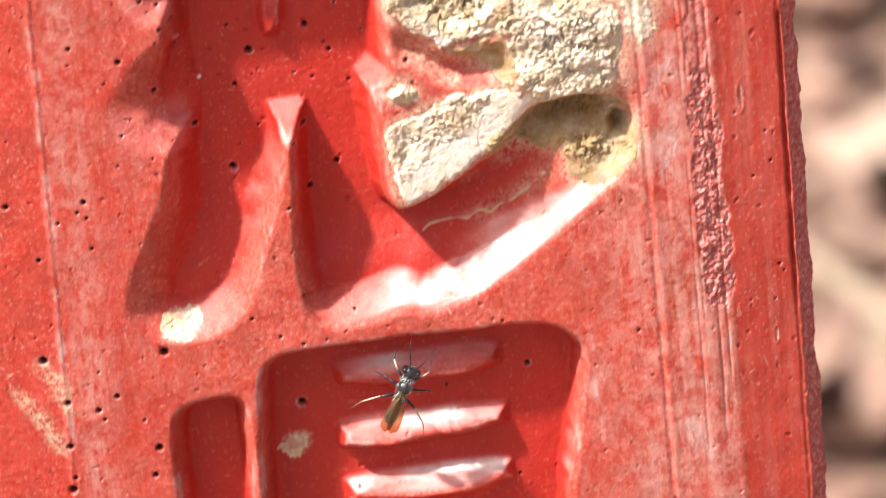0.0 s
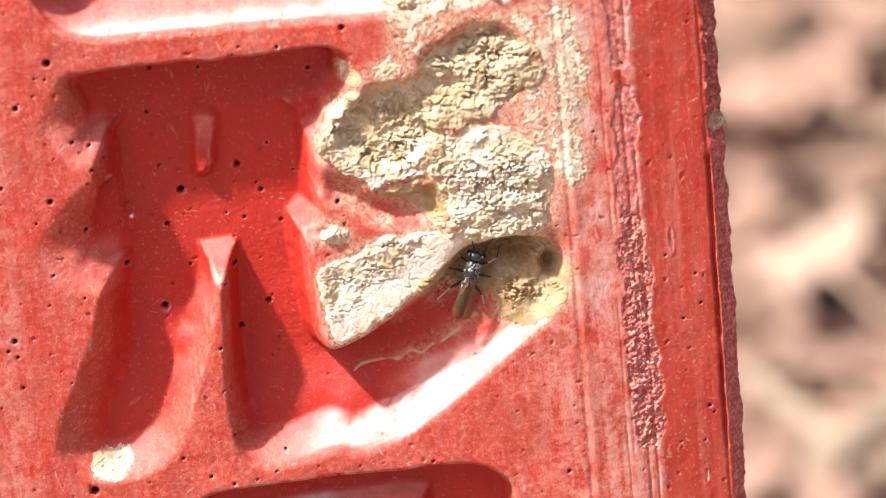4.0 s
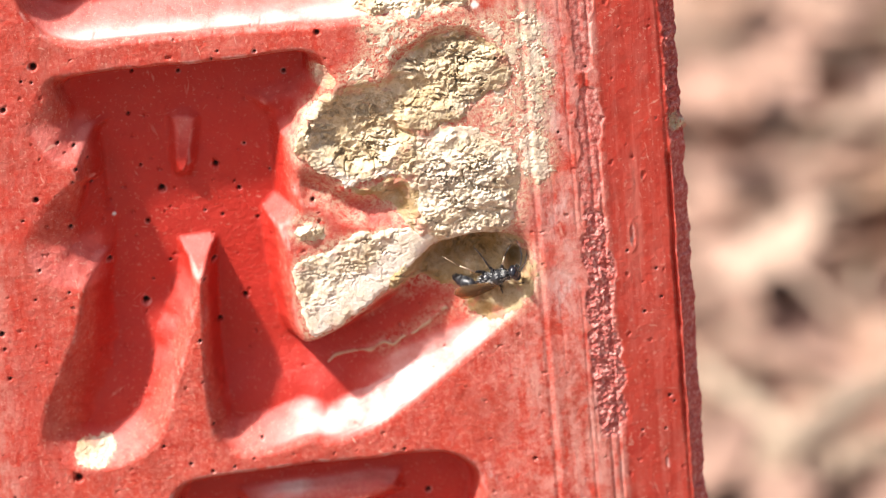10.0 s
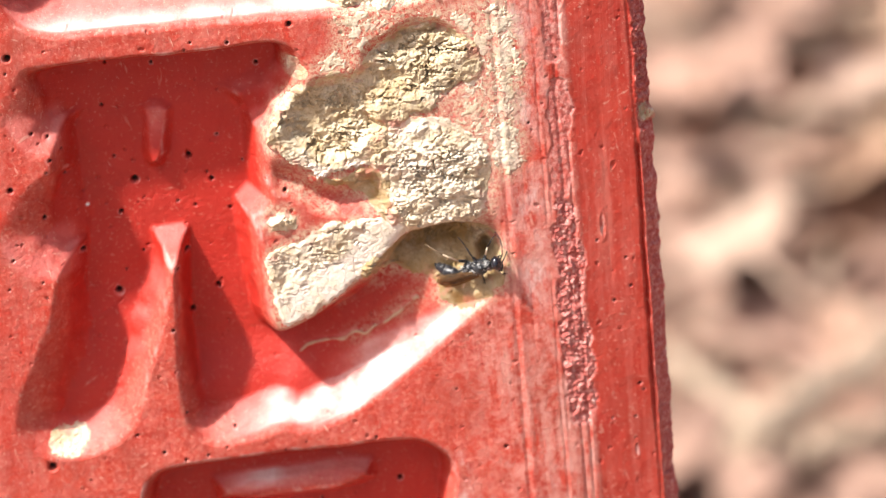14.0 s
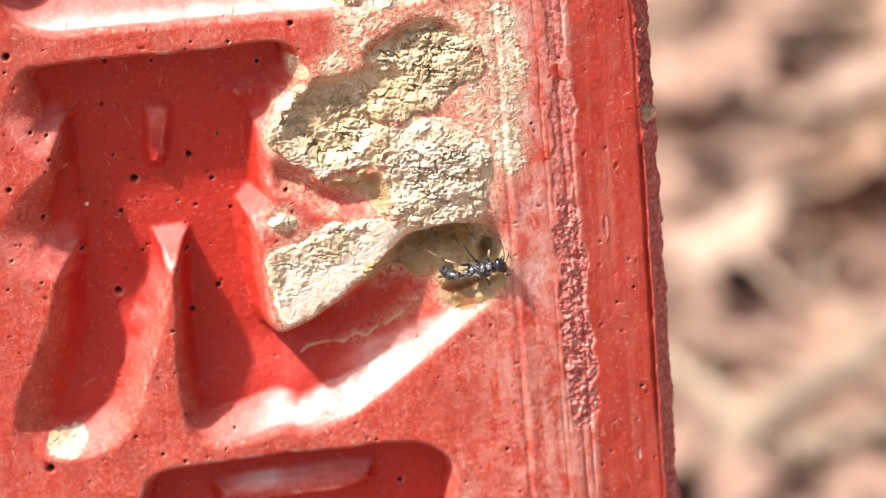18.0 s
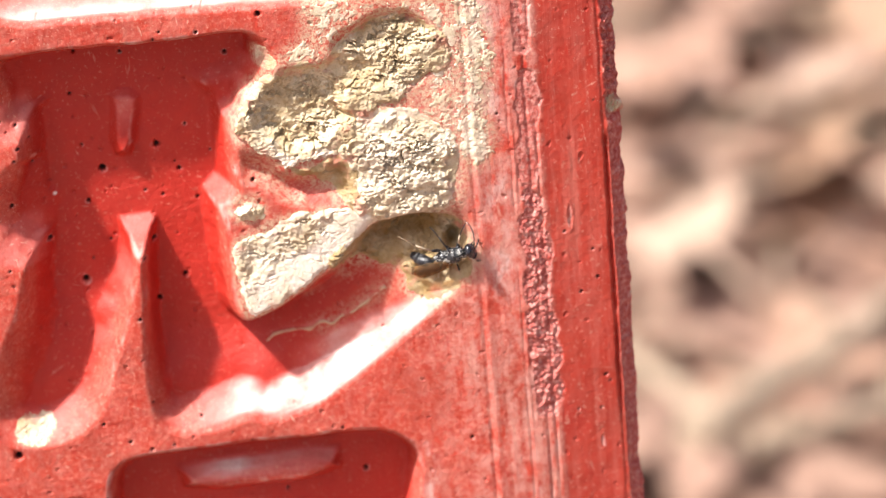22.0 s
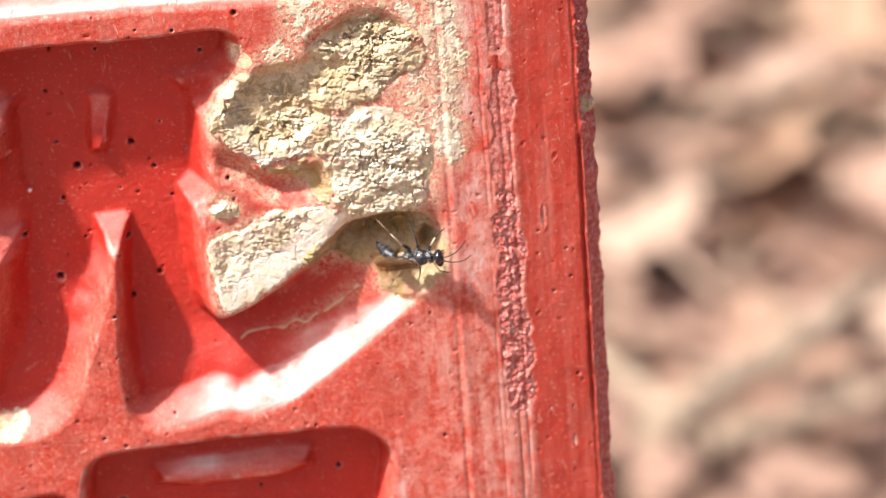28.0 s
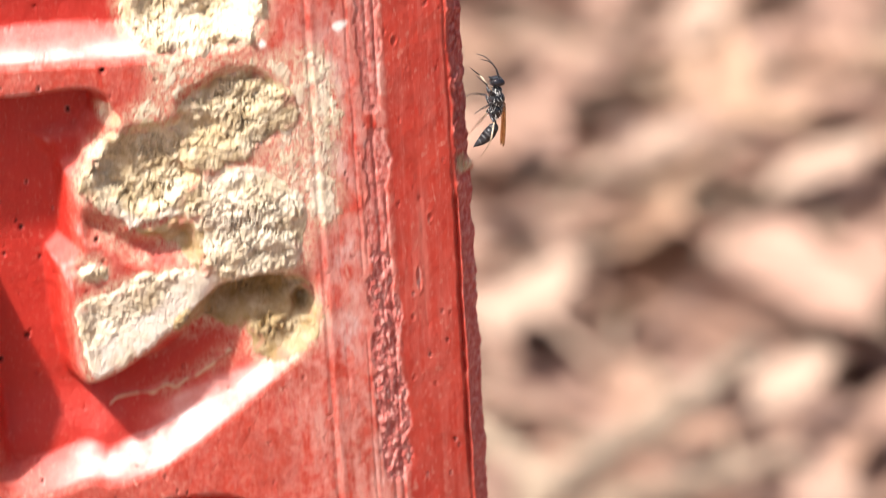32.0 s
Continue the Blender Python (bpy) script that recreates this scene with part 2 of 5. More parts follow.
# patches of mud: outline, thickness, roughness of the crumbs
MUD_TOP = [(9.6, 45), (9.6, 36.9), (9.5, 30.8), (11.7, 28.9), (13.9, 27.8), (18.0, 27.6), (22.7, 27.9), (25.7, 28.3), (26.7, 32.0), (26.9, 37.4), (25, 46)]
MUD_CRATER = [(9.2, 20.7), (12.1, 22.2), (12.9, 24.2), (12.5, 27.1), (16.6, 27.2), (26.6, 25.9), (28.7, 27.0), (33.0, 26.9), (34.0, 22.3), (33.9, 16.0), (32.7, 13.3), (33.7, 8.2), (31.7, 4.8), (30.4, 6.0), (29.0, 9.4), (26.8, 12.4), (25.3, 14.5), (28.6, 17.9), (29.2, 20.6), (28.0, 23.0), (26.1, 24.8), (23.2, 26.2), (19.8, 25.7), (16.2, 22.5), (14.7, 21.3), (11.8, 19.8), (9.8, 19.6)]
MUD_SIDE = [(30.9, 25.7), (33.0, 26.7), (33.8, 22.3), (33.8, 16.0), (32.7, 13.1), (31.7, 13.7), (31.8, 16.9), (31.6, 21.1)]
MUD_SIDE_LOW = [(30.9, 11.7), (32.2, 11.9), (33.7, 8.2), (32.1, 5.5), (30.4, 6.4), (29.6, 9.3)]
MUD_HOLLOW = [(3.9, 14.2), (4.9, 16.6), (7.3, 18.2), (9.8, 19.2), (13.2, 19.7), (16.1, 18.0), (18.3, 14.7), (18.1, 11.8), (16.4, 9.5), (14.3, 7.8), (11.3, 6.8), (8.6, 6.8), (7.4, 8.2), (5.5, 10.0), (3.2, 10.9), (3.0, 12.5)]
MUD_HEAP = [(18.0, 14.5), (19.8, 13.4), (22.2, 13.7), (24.9, 13.3), (27.4, 11.5), (29.3, 8.6), (30.0, 5.3), (29.2, 1.2), (27.8, -0.9), (24.4, -1.8), (20.9, -1.8), (17.8, -1.2), (16.0, 1.0), (16.8, 4.0), (16.4, 6.9), (15.2, 7.8), (14.2, 8.6), (16.9, 11.2)]
MUD_SLOPE = [(3.6, -1.1), (5.6, -0.1), (8.0, 0.7), (11.5, 1.1), (14.9, 1.1), (19.2, 0.6), (18.4, -1.6), (15.7, -3.7), (13.7, -5.2), (10.6, -7.7), (7.6, -10.3), (5.0, -11.6), (2.2, -12.2), (1.7, -7.6), (1.4, -3.5), (1.8, -1.8)]
MUD_DAB = [(1.6, 1.8), (2.8, 3.5), (4.6, 3.7), (5.7, 1.8), (4.6, 0.8), (2.5, 0.6)]
MUD_POCKET = [(11.5, -6.3), (13.0, -4.6), (16.7, -1.7), (21.0, -0.8), (25.1, -0.4), (29.2, -1.8), (30.8, -5.9), (30.2, -8.3), (28.2, -10.2), (25.2, -11.8), (22.6, -11.6), (22.0, -9.6), (22.6, -8.2), (18.0, -6.0), (14.5, -6.6)]
MUD_SPOT = [(-28.1, -25.1), (-27.1, -23.3), (-25.3, -23.1), (-22.9, -23.8), (-23.5, -25.6), (-25.0, -26.3), (-27.0, -26.0)]
MUD_FLAKE = [(-16.0, -42.9), (-14.8, -41.2), (-11.6, -41.1), (-12.3, -43.3), (-14.1, -44.4)]
MUD_CORNER = [(5.3, 21.8), (6.6, 22.6), (8.3, 20.8), (8.2, 19.3), (6.1, 19.4)]
MUD_FLOOR = [(10.3, 17.3), (12.5, 19.0), (15.4, 21.3), (17.6, 23.5), (20.5, 25.2), (23.2, 25.8), (26.1, 24.3), (29.0, 22.5), (29.8, 19.6), (29.3, 17.5), (25.8, 16.4), (24.0, 14.5), (21.5, 13.4), (18.4, 12.8), (16.2, 12.6), (12.3, 14.3)]
MUD_LIP = [(48.2, 11.4), (49.7, 11.6), (50.0, 9.5), (48.5, 9.1)]
MUD_NOOK = [(8.0, 7.4), (11.0, 7.0), (14.0, 7.9), (16.8, 7.0), (17.6, 3.0), (17.0, 1.0), (15.2, 1.6), (14.2, 4.0), (11.5, 5.0)]
MUD_TRAIL = [(-42.2, -26.6), (-40.2, -29.6), (-39.4, -33.5), (-40.2, -34.2), (-41.5, -30.9), (-43.2, -27.5)]
MUD_TRAIL_LOW = [(-45.4, -30.6), (-42.2, -34.8), (-40.5, -39.0), (-41.4, -39.7), (-43.7, -36.2), (-46.4, -31.5)]
MUDS = (("mud_crust", MUD_TOP, 1.6, 0.9), ("mud_cell", MUD_FLOOR, 0.3, 1.2), ("mud_cell", MUD_HOLLOW, 0.35, 1.1), ("mud_mound", MUD_HEAP, 0.35, 0.8), ("mud_slope", MUD_SLOPE, 0.3, 0.6), ("mud_smear", MUD_CRATER, 0.05, 0.05),
        ("mud_smear", MUD_SIDE, 0.07, 0.1), ("mud_smear", MUD_SIDE_LOW, 0.07, 0.1), ("mud_dab", MUD_DAB, 0.6, 0.6), ("mud_lining", MUD_POCKET, 0.3, 1.0), ("mud_lining", MUD_NOOK, 0.2, 0.7), ("mud_spot", MUD_SPOT, 0.2, 0.8), ("mud_spot", MUD_FLAKE, 0.3, 0.4), ("mud_spot", MUD_CORNER, 0.4, 0.4), ("mud_spot", MUD_LIP, 0.12, 0.15))

DEPTH = 6.3


def blurred(a, passes):
    """Smooths a field over its neighbours."""
    for _ in range(passes):
        a = (a + np.roll(a, 1, 0) + np.roll(a, -1, 0) + np.roll(a, 1, 1) + np.roll(a, -1, 1)) / 5
    return a


def near_line(points, u, v):
    """Distance to an open line."""
    best = np.full(u.shape, 1e9)
    for (ax, ay), (bx, by) in zip(points, points[1:]):
        dx, dy = bx - ax, by - ay
        t = np.clip(((u - ax) * dx + (v - ay) * dy) / (dx * dx + dy * dy), 0, 1)
        best = np.minimum(best, np.hypot(u - ax - t * dx, v - ay - t * dy))
    return best


def crease_line(u, v):
    """A thread of old mud along the hook."""
    return np.exp(-(near_line(CREASE, u + 0.35 * value_noise(u, v, 1.7, 14), v + 0.5 * value_noise(u, v, 1.5, 12)) / 0.2) ** 2)


def skin_depth(u, v):
    """How far inside a flaked skin, in millimetres; below nought outside."""
    return np.maximum(inside_depth(SKINS[0], u, v, 1), inside_depth(SKINS[1], u, v, 1))


def post_height(u, v):
    """The face's height, and how far the paint is worn to grit, 0 to 1."""
    left = -38.3 + 0.043 * v
    slow = 0.25 * value_noise(v, v * 0 + 3.3, 4.0, 5) + 0.15 * value_noise(v, v * 0 + 1.3, 1.3, 6)
    h = -0.30 * step(u, 30.5, 36.5) - 0.45 * step(u, 36.4, 39.9) - 0.2 * np.maximum(u - 39.6, 0)
    h = h - 0.12 * np.exp(-((u - 31.2 - 0.2 * slow) / 0.3) ** 2) + 0.08 * np.exp(-((u - 31.9 - 0.2 * slow) / 0.4) ** 2)
    h = h - 0.07 * np.maximum(left - u, 0) - 0.03 * np.exp(-((u - left - 0.3 * slow) / 0.2) ** 2) + 0.10 * np.exp(-((u - left + 0.5 - 0.3 * slow) / 0.3) ** 2)
    # long scored lines either side of the grit
    for at, deep, wide in ((36.0, 0.10, 0.14), (36.7, 0.10, 0.16), (38.3, 0.14, 0.2), (39.3, 0.16, 0.16), (33.4, 0.04, 0.2), (43.5, 0.03, 0.25)):
        h = h - deep * np.exp(-((u - at - 0.5 * slow) / wide) ** 2) * step(value_noise(u * 0.1, v, 9.0, int(at * 10)), -0.5, 0.2)
    # the parting lip along the outer edge
    nodes = 0.3 + 0.7 * step(v + 2 * value_noise(v, v * 0 + 5.1, 3.0, 29), 6, 10)
    h = h - 0.75 * (0.2 + 0.8 * step(v, -31, -26) * (1 - step(v, 7, 11)) * step(value_noise(v, v * 0 + 7.7, 2.2, 30), -0.9, 0.0)) * np.exp(-((u - 47.8 - slow * 0.5) / 0.24) ** 2)
    edge = step(u, 47.9 + slow * 0.6, 48.6 + slow * 0.6)
    h = h - edge * (0.15 + 0.85 * np.maximum(u - 48.1, 0)) + edge * nodes * 0.5 * fbm(u, v * 0.6, 1.1, 31, 4, 0.65)
    # the cast strokes
    wobble = 0.16 * fbm(u, v, 5.0, 11, 3)
    gap_uv = u[1, 0] - u[0, 0]
    torn = 0.45 * fbm(u, v, 2.4, 13, 4)
    rec = np.zeros(u.shape)
    floor = 0.12 * fbm(u, v, 9.0, 77, 3)
    for points, depth, wall in ((STROKE_TOP, 5.2, 0), (STROKE_BAR, DEPTH, 0), (STROKE_MIDDLE, DEPTH, 3.0), (STROKE_WIDE, DEPTH, 0), (LEG_SHORT, DEPTH, 0), (LEG_HOOK, DEPTH, 0), (PIT_MID, 1.5, 2.0), (BAR_END, 4.8, 2.0),
                                (PIT_LOW, 2.2, 1.9), (PIT_HIGH, 1.5, 1.3), (SADDLE, 1.35, 2.0), (BOX, 4.9, 1.7), (SIDE_BOX, 4.4, 1.8)):
        d = inside_depth(points, u, v, 1 if points is STROKE_MIDDLE else 2, 8.0) + (torn if points in (PIT_LOW, PIT_HIGH, SADDLE, PIT_MID) else wobble)
        if wall == 0:
            # the mould's draft: gentler on the walls that look up and left
            du, dv = np.gradient(d, gap_uv)
            wall = 2.3 + blurred(2.1 * np.clip(0.95 * dv - 0.3 * du, 0, 1) + (1.3 + 3.0 * step(-v, 3, 14) if points is LEG_SHORT else 0.2 if points is LEG_HOOK else 1.3) * np.clip(du, 0, 1) * (1 - step(v, 24, 26)) - 1.2 * np.clip(-dv, 0, 1), 12)
            if points in (STROKE_BAR, STROKE_WIDE):
                # the rounded ends rise in a long ramp below and to the side
                wall = wall + blurred(step(-u, 21.0, 25.0) * (0.9 * np.clip(dv, 0, 1) + 4.5 * np.clip(du, 0, 1)), 12) + 3.0 * step(u, -6, -2) * np.clip(-du, 0, 1)
            if points in (LEG_SHORT, LEG_HOOK):
                wall = wall * (1 - 0.45 * np.exp(-((u + 10) / 3.5) ** 2) * step(v, -24, -4))
        if points in (STROKE_BAR, STROKE_WIDE):
            depth = depth - 4.4 * step(-u, 18.5, 27.5)
        if points is LEG_SHORT:
            depth = depth - 2.4 * step(-v, 4, 22)
        if points is LEG_HOOK:
            depth = depth - 2.2 * step(-v, 13, 22) * (1 - step(u, 2, 8))
            depth = depth - (2.9 * step(u - 0.3 * v, 6, 17) + 1.7 * step(u - 0.3 * v, 17, 27)) * (1 - step(v, -3, 2))
            wall = wall * (1 - 0.42 * step(u - 0.3 * v, 16, 26))
        s = np.clip(d / wall, 0, 1)
        cut = (depth + floor) * (0.8 * s + 0.2 * s * s * (3 - 2 * s))
        rec = np.maximum(rec, cut)
    soft = blurred(rec, 40)
    rec = blurred(rec, 9)
    joint = step(u, -7, -3) * (1 - step(u, 6, 9)) * step(v, 6, 9) * (1 - step(v, 19, 22))
    rec = rec + (soft - rec) * joint
    # the island inside the hook dips towards its upper end
    rec = rec + 0.7 * (1 - step(0.62 * u - 0.78 * v, 0.5, 10.5)) * step(inside_depth(MUD_SLOPE, u, v), 0.2, 2.6) * step(u, 1.5, 4.0) * (1 - step(rec, 0.6, 1.5))
    for points in RIDGES:
        (ax, ay), (bx, by) = points[0], points[1]
        run = np.clip((ay + (u - ax) * (by - ay) / (bx - ax) - v) / 3.2, 0, 1)
        rec = rec - (0.5 + 2.6 * run) * step(inside_depth(points, u, v, 1) + wobble * 2.0, -1.1, 1.1)
    rec = rec - 1.7 * step(inside_depth(NUB, u, v, 1) + 0.6 * wobble, -1.1, 0.5) * (0.5 + 0.5 * (1 - step(v, 9.5, 15.5)))
    # the hook deepens to its end; a crease of old mud runs along it, and a round hole opens under the overhang
    rec = rec - 0.28 * crease_line(u, v)
    rec = rec + 3.2 * np.exp(-(((u - 28.5 + 0.4 * value_noise(u, v, 1.2, 91)) / 1.25) ** 2 + ((v + 4.9 + 0.4 * value_noise(u, v, 1.2, 92)) / 1.25) ** 2) ** 1.5)
    # the pocket is undercut below the overhang
    rec = rec + 2.3 * np.exp(-((v + 2.8 - 0.06 * (u - 24)) / 1.8) ** 2) * step(u, 15.5, 21) * (1 - 0.5 * step(u, 25.0, 27.0)) * (1 - step(u, 28.4, 31.2))
    rec = rec + 1.2 * np.exp(-(((u - 24) / 4.0) ** 2 + ((v + 2.6) / 1.8) ** 2))
    h = h - rec
    # worn corner: grit where the paint has gone
    band = 0.35 * fbm(u * 0.5, v, 1.6, 21, 5, 0.65)
    worn = step(inside_depth(GRIT, u, v, 1) + band, -0.15, 0.3)
    skin = step(skin_depth(u, v) + 0.7 * band, -0.1, 0.15)
    h = h - 0.13 * skin + 0.05 * skin * fbm(u, v, 1.4, 28, 4, 0.7)
    d1, gap, w, _ = cells(u + 0.2 * value_noise(u, v, 0.5, 2), v, 0.36, 8)
    _, _, ew, _ = cells(u, v + 0.3 * value_noise(u, v, 0.9, 4), 0.9, 18)
    h = h + worn * (0.2 * (w - 0.75) - 0.28 * d1 ** 2 + 0.18 * (ew - 0.7) + 0.14 * fbm(u, v, 0.9, 27, 3, 0.7)) + edge * nodes * (0.4 * (w - 0.5) - 0.35 * d1 ** 2 + 0.5 * (ew - 0.5))
    worn = np.maximum(worn, np.maximum(edge * 0.7, skin * 0.58))
    # casting bubbles
    for bu, bv, r in BUBBLES:
        h = h - 1.9 * r * np.exp(-(((u - bu) ** 2 + (v - bv) ** 2) / (r * r * 0.6)) ** 2)
    for bu, bv, long in CHIPS:
        q = np.hypot((u - bu + 0.12 * fbm(u, v, 0.9, 33, 3)) / 0.3, (v - bv + 0.15 * value_noise(u, v, 0.7, 34)) / long)
        h = h - 0.12 * (1 - step(q, 0.55, 1.0)) + 0.06 * np.exp(-((q - 1.15) / 0.2) ** 2)
    d1, gap, w, _ = cells(u + 0.25 * value_noise(u, v, 0.6, 35), v + 0.25 * value_noise(u, v, 0.6, 36), 2.6, 9)
    h = h - np.where(w > 0.62, 0.25, 0.0) * np.exp(-(d1 * 2.6 / (0.03 + 0.42 * (w - 0.58))) ** 4)
    h = h + 0.05 * fbm(u, v, 3.0, 15, 4) + 0.014 * value_noise(u, v, 0.35, 19) + 0.02 * value_noise(u, v * 0.12, 0.5, 20) * step(u, 29, 33) * (1 - step(u, 39, 41))
    return h, worn


def mud_reach(u, v):
    """How near each point is to the mud, 0 to 1."""
    reach = np.zeros(u.shape)
    for name, points, _, _ in MUDS:
        reach = np.maximum(reach, step(inside_depth(points, u, v), {"mud_slope": -1.2, "mud_spot": -0.5, "mud_dab": -1.2}.get(name, -2.0), 0.3))
    for points in (MUD_TRAIL, MUD_TRAIL_LOW):
        reach = np.maximum(reach, 0.9 * step(inside_depth(points, u, v) + 0.5 * value_noise(u, v, 1.2, 53), -0.9, 0.6))
    return reach


def grid_faces(n, m):
    a = (np.arange(n - 1)[:, None] * m + np.arange(m - 1)[None, :]).ravel()
    return np.stack([a, a + m, a + m + 1, a + 1], 1)


def mesh_from(name, verts, faces, fields=None, smooth=True):
    me = bpy.data.meshes.new(name)
    me.vertices.add(len(verts))
    me.vertices.foreach_set("co", np.ascontiguousarray(verts, np.float32).ravel())
    me.loops.add(faces.size)
    me.loops.foreach_set("vertex_index", np.ascontiguousarray(faces, np.int32).ravel())
    me.polygons.add(len(faces))
    me.polygons.foreach_set("loop_start", np.arange(0, faces.size, faces.shape[1], dtype=np.int32))
    me.polygons.foreach_set("use_smooth", np.full(len(faces), smooth))
    me.update(calc_edges=True)
    for key, values in (fields or {}).items():
        at = me.attributes.new(key, "FLOAT", "POINT")
        at.data.foreach_set("value", np.ascontiguousarray(values, np.float32).ravel())
    me.validate()
    return me


def part(name, mesh, mat, parent=None, label=""):
    """Links a bmesh or a mesh as one object."""
    if isinstance(mesh, bmesh.types.BMesh):
        bm, mesh = mesh, bpy.data.meshes.new(name)
        bm.to_mesh(mesh)
        bm.free()
    mesh.materials.append(mat)
    ob = new(name, mesh)
    ob.parent = parent
    if label:
        tagged(ob, label)
    return ob


# ---- materials ----
def material(name):
    m = bpy.data.materials.new(name)
    m.use_nodes = True
    nt = m.node_tree
    return m, nt, nt.nodes["Principled BSDF"]


def node(nt, kind, inputs=None):
    n = nt.nodes.new(kind)
    for k, val in (inputs or {}).items():
        if isinstance(val, bpy.types.NodeSocket):
            nt.links.new(val, n.inputs[k])
        else:
            n.inputs[k].default_value = val
    return n


def coords(nt, scale=(1, 1, 1)):
    tc = node(nt, "ShaderNodeTexCoord")
    return node(nt, "ShaderNodeMapping", {"Vector": tc.outputs["Object"], "Scale": scale}).outputs[0]


def noise_tex(nt, vec, scale, detail=4.0, rough=0.55):
    return node(nt, "ShaderNodeTexNoise", {"Vector": vec, "Scale": scale, "Detail": detail, "Roughness": rough}).outputs["Fac"]


def ramp(nt, fac, *stops):
    n = node(nt, "ShaderNodeValToRGB", {"Fac": fac})
    el = n.color_ramp.elements
    while len(el) < len(stops):
        el.new(0.5)
    for e, (pos, col) in zip(el, stops):
        e.position = pos
        e.color = (*col, 1) if not isinstance(col, (int, float)) else (col, col, col, 1)
    return n.outputs["Color"]


def mix(nt, fac, a, b):
    n = nt.nodes.new("ShaderNodeMix")
    n.data_type = "RGBA"
    for k, val in ((0, fac), (6, a), (7, b)):
        if isinstance(val, bpy.types.NodeSocket):
            nt.links.new(val, n.inputs[k])
        else:
            n.inputs[k].default_value = val if k == 0 else (*val, 1)
    return n.outputs[2]


def times(nt, a, b, op="MULTIPLY"):
    n = node(nt, "ShaderNodeMath")
    n.operation = op
    for k, val in ((0, a), (1, b)):
        if isinstance(val, bpy.types.NodeSocket):
            nt.links.new(val, n.inputs[k])
        else:
            n.inputs[k].default_value = val
    return n.outputs[0]


def bump(nt, bsdf, height, strength, distance):
    b = node(nt, "ShaderNodeBump", {"Height": height, "Strength": strength, "Distance": distance})
    nt.links.new(b.outputs[0], bsdf.inputs["Normal"])


def field(nt, key):
    n = node(nt, "ShaderNodeAttribute")
    n.attribute_name = key
    return n.outputs["Fac"]


def scratches(nt, turn, stretch, scale, a, b):
    """Short thin marks in one direction on the face."""
    tc = node(nt, "ShaderNodeTexCoord")
    r = node(nt, "ShaderNodeMapping", {"Vector": tc.outputs["Object"], "Rotation": (0, radians(turn), 0)}).outputs[0]
    sway = node(nt, "ShaderNodeTexNoise", {"Vector": r, "Scale": 110.0, "Detail": 1.0}).outputs["Color"]
    bent = node(nt, "ShaderNodeVectorMath", {0: r, 1: node(nt, "ShaderNodeVectorMath", {0: sway, 1: (0.0035, 0.0035, 0.0035)}).outputs[0]})
    bent.inputs[1].links[0].from_node.operation = "MULTIPLY"
    vec = node(nt, "ShaderNodeMapping", {"Vector": bent.outputs[0], "Scale": (1, 1, stretch)}).outputs[0]
    return ramp(nt, noise_tex(nt, vec, scale, 2, 0.5), (a, 0.0), (b, 1.0))


